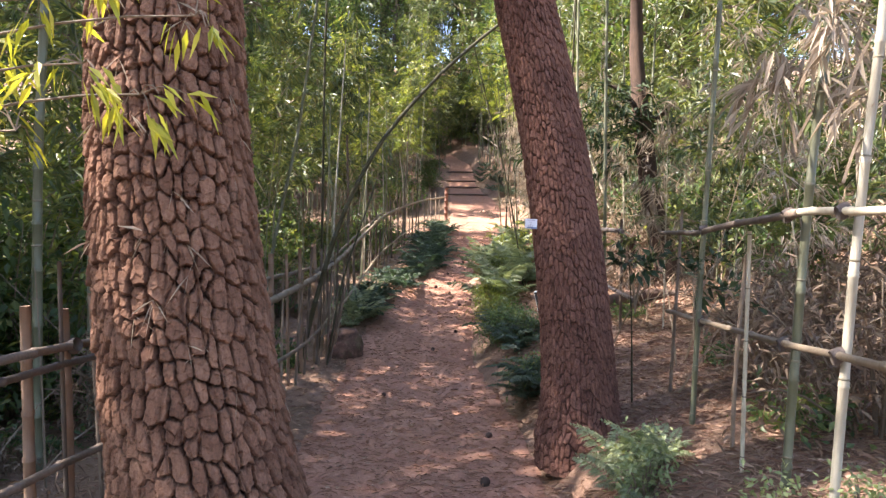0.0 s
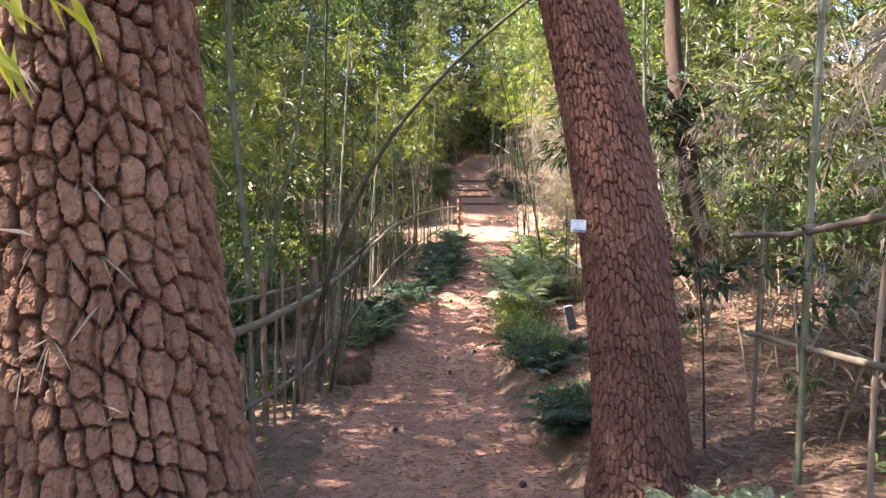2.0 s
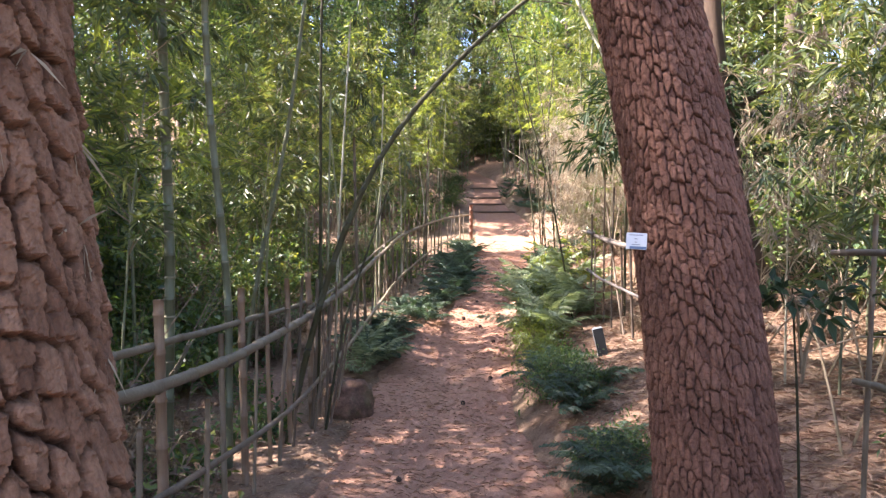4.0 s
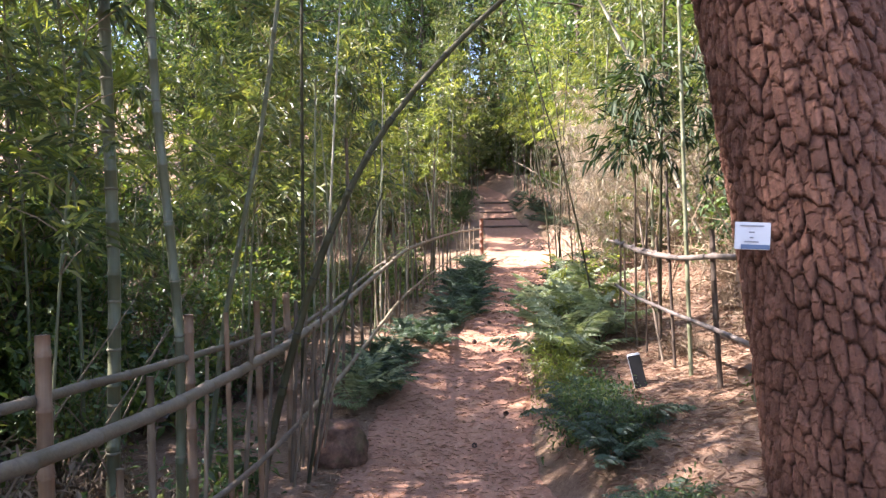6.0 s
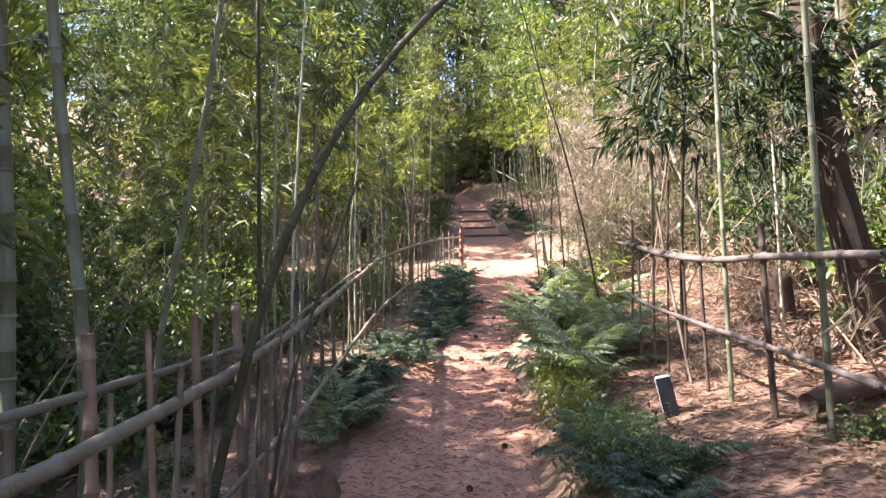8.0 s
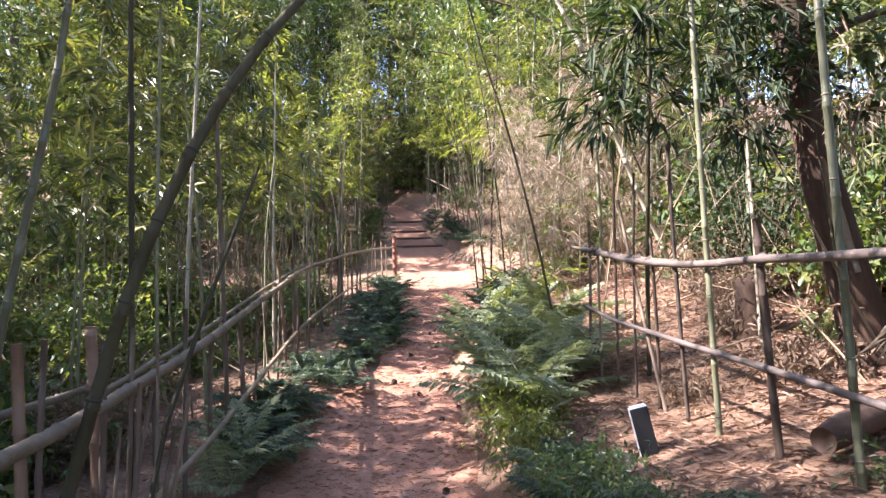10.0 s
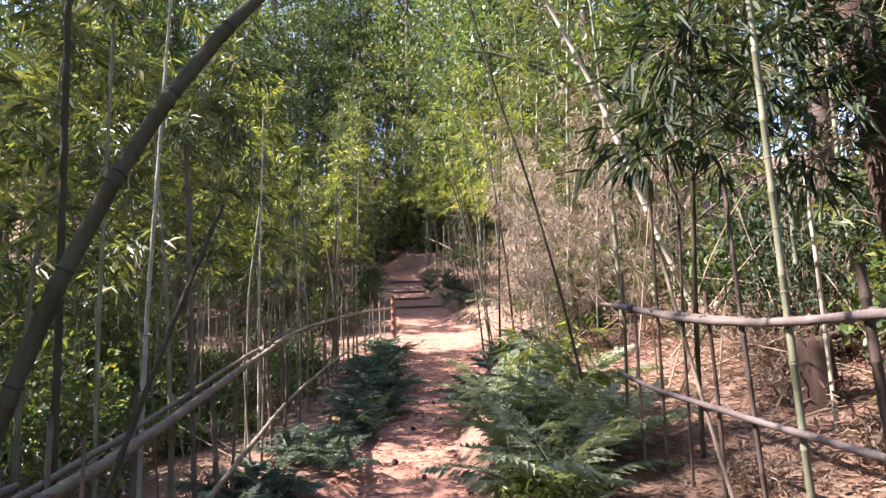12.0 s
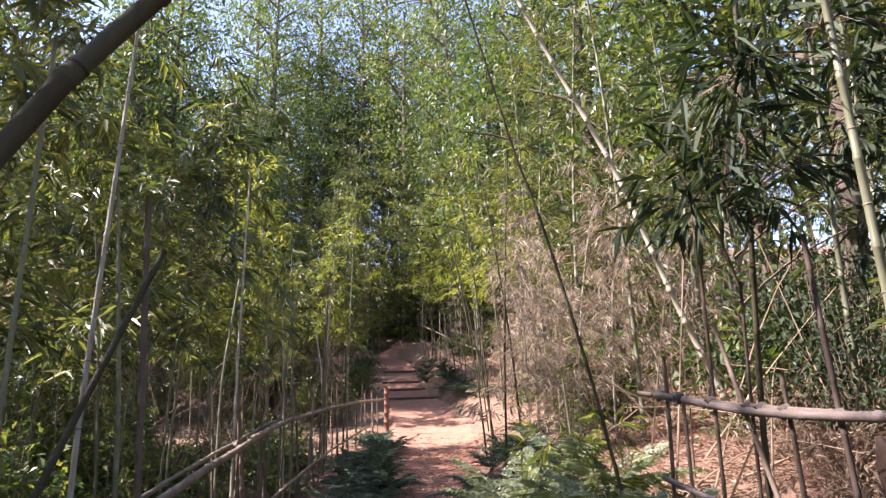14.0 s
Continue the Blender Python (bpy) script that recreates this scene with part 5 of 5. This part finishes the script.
def hollow_stump(x, y, r, top):
    z = floor_at(x, y)
    h = top - z
    t = base("tree_stump", x, y, z, "dark hollow tree stump behind the fence", "stump")
    n = 20
    rings = np.linspace(-0.15, h, 9)
    v, f = [], []
    for i, q in enumerate(rings):
        for j in range(n):
            a = j / n * 2 * math.pi
            rr = r * (1.25 - 0.3 * (q / h)) * (1 + 0.14 * noise.noise((math.cos(a) * 1.5, math.sin(a) * 1.5, q * 1.4)))
            lift = 0.16 * noise.noise((math.cos(a) * 2, math.sin(a) * 2, 4.0)) if i == 8 else 0
            v.append((math.cos(a) * rr, math.sin(a) * rr, q + lift))
    for i in range(8):
        for j in range(n):
            f.append((i * n + j, i * n + (j + 1) % n, (i + 1) * n + (j + 1) % n, (i + 1) * n + j))
    m = len(v)
    for i, q in enumerate((h, h - 0.5)):
        for j in range(n):
            a, b, c = v[8 * n + j]
            v.append((a * 0.72, b * 0.72, c if i == 0 else q))
    for j in range(n):
        k = (j + 1) % n
        f.append((8 * n + j, 8 * n + k, m + k, m + j))
        f.append((m + j, m + k, m + n + k, m + n + j))
    f.append(tuple(m + n + j for j in range(n)))
    piece("stump_shell", mesh_of("stump_shell", v, f, BARK_DARK, True), t)


hollow_stump(2.42, 10.3, 0.11, 1.5)
lz = floor_at(2.1, 8.3)
v, f = tube_arrays(curve_points((-0.45, -0.22, 0.0), (0.5, 0.25, 0.07), (0, 0.04, 0.03), 9), [0.06, 0.07, 0.072, 0.068, 0.07, 0.066, 0.06, 0.058, 0.05], 12)
tagged(piece("fallen_log", mesh_of("fallen_log", v, f, LOG, True), m=pose(2.1, 8.3, lz + 0.04)), "dark fallen log lying in the litter", "log")


# ---- rock, marker, sign ----
def rock(x, y, size, flat, seed, label):
    bm = bmesh.new()
    bmesh.ops.create_icosphere(bm, subdivisions=4, radius=1.0)
    for v in bm.verts:
        c = v.co.copy()
        q = 1 + 0.28 * noise.noise(c * 1.3 + Vector((seed, 0, 0))) + 0.12 * noise.noise(c * 3.2 + Vector((seed, 4, 0))) + 0.05 * noise.noise(c * 8)
        v.co = Vector((c.x * size[0], c.y * size[1], max(c.z, -0.5) * flat)) * q
    me = bpy.data.meshes.new("rock")
    bm.to_mesh(me)
    bm.free()
    me.materials.append(ROCK)
    me.polygons.foreach_set("use_smooth", [True] * len(me.polygons))
    tagged(piece("rock", me, m=pose(x, y, floor_at(x, y) + flat * 0.3, 0, 0, seed * 30)), label, "rock")


rock(-1.22, 8.5, (0.21, 0.22), 0.25, 2, "brown earth-stained rock at the foot of the fence")


def box_mesh(name, sx, sy, sz, material, bevel=0.006):
    bm = bmesh.new()
    bmesh.ops.create_cube(bm, size=1.0)
    for v in bm.verts:
        v.co = Vector((v.co.x * sx, v.co.y * sy, v.co.z * sz))
    bmesh.ops.bevel(bm, geom=bm.edges[:], offset=bevel, segments=2, affect="EDGES")
    me = bpy.data.meshes.new(name)
    bm.to_mesh(me)
    bm.free()
    me.materials.append(material)
    return me


mx, my = 1.09, 8.74
mz = floor_at(mx, my)
marker = base("marker_post", mx, my, mz, "short white marker post with a black front panel, leaning", "post")
marker.matrix_basis = pose(mx, my, mz, 0, -13, -10)
mh = 0.86 - mz
piece("body", box_mesh("body", 0.095, 0.05, mh + 0.1, WHITE, 0.008), marker, "weathered white post", pose(0, 0, mh / 2 - 0.05))
piece("panel", box_mesh("panel", 0.092, 0.014, mh + 0.04, BLACK, 0.003), marker, "black face", pose(0.003, -0.0295, mh / 2 - 0.03))

sign = base("tree_sign", 0.567, 4.635, 1.635, "small white notice plate fixed to the pine trunk", "sign")
sign.matrix_basis = pose(0.567, 4.635, 1.635, 0, 3, -8)
piece("plate", box_mesh("plate", 0.074, 0.004, 0.060, WHITE, 0.0015), sign)
piece("strip", box_mesh("strip", 0.060, 0.002, 0.010, BLUE, 0.0008), sign, "blue strip", pose(0.006, -0.0032, -0.024))
for k, (w, z) in enumerate(((0.05, 0.022), (0.012, 0.008), (0.008, -0.004), (0.03, -0.013))):
    piece("print_line", box_mesh("print_line", w, 0.0016, 0.003, INK, 0.0005), sign, m=pose(-0.002, -0.003, z))


# ---- small things on the path ----
def cone_mesh():
    chunks = []
    for r in range(6):
        for k in range(7):
            a = k * 0.9 + r * 0.45
            q = 0.016 * math.sin(math.pi * (r + 1.2) / 7.4)
            c = np.array((math.cos(a) * q, math.sin(a) * q, 0.007 * r + 0.004))
            d = np.array((math.cos(a), math.sin(a), 0.5)) * 0.012
            s = np.array((-math.sin(a), math.cos(a), 0)) * 0.008
            u = np.array((0, 0, 0.003))
            v = np.array([c - s, c + s, c + d + s * 0.6 + u, c + d - s * 0.6 + u, c - u])
            chunks.append((v, [(0, 1, 2, 3), (4, 1, 0), (4, 2, 1), (4, 3, 2), (4, 0, 3)]))
    v, f = join(chunks)
    return mesh_of("pine_cone", v, f, CONE)


CONE_MESH = cone_mesh()
for x, y, s in ((-0.31, 12.0, 1.1), (0.08, 10.9, 1.1), (0.02, 12.6, 0.9), (-0.1, 13.2, 0.9), (0.2, 13.6, 0.9), (-0.05, 11.6, 0.8), (0.22, 12.2, 0.9), (0.3, 9.1, 1.0), (0.05, 9.6, 0.9), (-0.4, 14.2, 0.9), (0.12, 14.6, 0.9), (-0.55, 6.9, 0.8), (0.35, 5.6, 1.0), (0.3, 4.6, 1.2), (-0.2, 8.9, 0.8), (0.28, 11.2, 0.8)):
    m = pose(x, y, floor_at(x, y) - 0.012, 75, 0, (x * 700 + y * 300) % 360) @ Matrix.Scale(s, 4)
    tagged(piece("pine_cone", CONE_MESH, m=m), "dark fallen pine cone lying on the path", "pine cone", "pine cones on the path")


def litter(name, count, box, seed, length, width, material, label, only_path):
    """Needles or leaves strewn flat over the ground, as one mass."""
    rg = np.random.default_rng(seed)
    x = rg.uniform(box[0], box[1], count)
    y = box[2] + (box[3] - box[2]) * rg.random(count) ** 1.4
    xl, xr = path_edges(y)
    on = (x > xl + 0.03) & (x < xr - 0.03)
    keep = on if only_path else ~on
    x, y, on = x[keep], y[keep], on[keep]
    z = height(x, y) + np.array([bumps(a, b) for a, b in zip(x, y)])
    if only_path:
        xl, xr = path_edges(y)
        z += np.array([0.016 * noise.noise((a * 7, b * 7, 1.0)) for a, b in zip(x, y)]) - 0.035 * np.minimum(1, np.minimum(x - xl, xr - x) / 0.5)
    n = len(x)
    a = rg.uniform(0, 6.28, n)
    W = np.stack([np.cos(a), np.sin(a), rg.normal(size=n) * (0.05 if only_path else 0.22) + (0.16 if only_path else 0.1)], 1)
    v, f = leaves_arrays(np.stack([x, y, z + 0.006], 1), W, rg.uniform(*length, n), rg.uniform(*width, n), rg)
    tagged(new(name, mesh_of(name, v, f, material)), label, "litter", kind="stuff")


litter("needle_litter", 26000, (-1.3, 1.5, 2.5, 20), 61, (0.04, 0.09), (0.0025, 0.0045), STRAW, "fallen pine needles on the path", True)
litter("leaf_litter", 4200, (-1.3, 1.5, 2.5, 22), 62, (0.03, 0.08), (0.008, 0.022), FALLEN, "fallen dry leaves on the path", True)
litter("leaf_litter", 52000, (0.7, 4.2, 2.0, 15), 64, (0.03, 0.11), (0.004, 0.014), FALLEN, "dry fallen leaves and needles on the bank", False)
litter("leaf_litter", 34000, (-5, 6, 1.5, 24), 63, (0.04, 0.11), (0.008, 0.02), FALLEN, "dry fallen bamboo leaves under the trees", False)


def dead_twigs(count, box, seed, label):
    """Bare twigs and fallen canes that lean in the undergrowth."""
    rg = np.random.default_rng(seed)
    chunks = []
    for _ in range(count):
        x, y = rg.uniform(box[0], box[1]), rg.uniform(box[2], box[3])
        if not clear_of_walk(x, y, 0.9, 0.8):
            continue
        z = floor_at(x, y)
        L = rg.uniform(0.6, 2.2)
        a = rg.uniform(0, 6.28)
        s = rg.uniform(0.1, 1.4)
        e = (x + math.cos(a) * L * math.cos(s), y + math.sin(a) * L * math.cos(s), z + L * math.sin(s))
        if not clear_of_walk(e[0], e[1], 0.5, 0.5):
            continue
        chunks.append(tube_arrays(curve_points((x, y, z - 0.03), e, (0, 0, rg.uniform(-0.05, 0.2)), 5), np.linspace(0.009, 0.003, 5), 4, False))
    tagged(new("dead_twigs", mesh_of("dead_twigs", *join(chunks), TWIG)), label, "twigs", kind="stuff")


dead_twigs(500, (1.4, 7, 4, 30), 71, "tangle of dry bare twigs on the bank")
dead_twigs(380, (-7, -1.6, 3, 30), 72, "tangle of dry bare twigs behind the fence")

# the patterns of the repeated plants are no part of the place
for proto in (*TALL, *BUSHY, *AIRY, *DEAD, *FERNS, *SUNLIT_FERNS, *BUSHES, *SCRUB, *GROUND_BUSH, *MOUND, *MOUND_DARK, *LOWS, *DARKENERS, *LEAFY, *SAPLINGS, *TREES):
    for o in (*proto.children_recursive, proto):
        bpy.data.objects.remove(o)
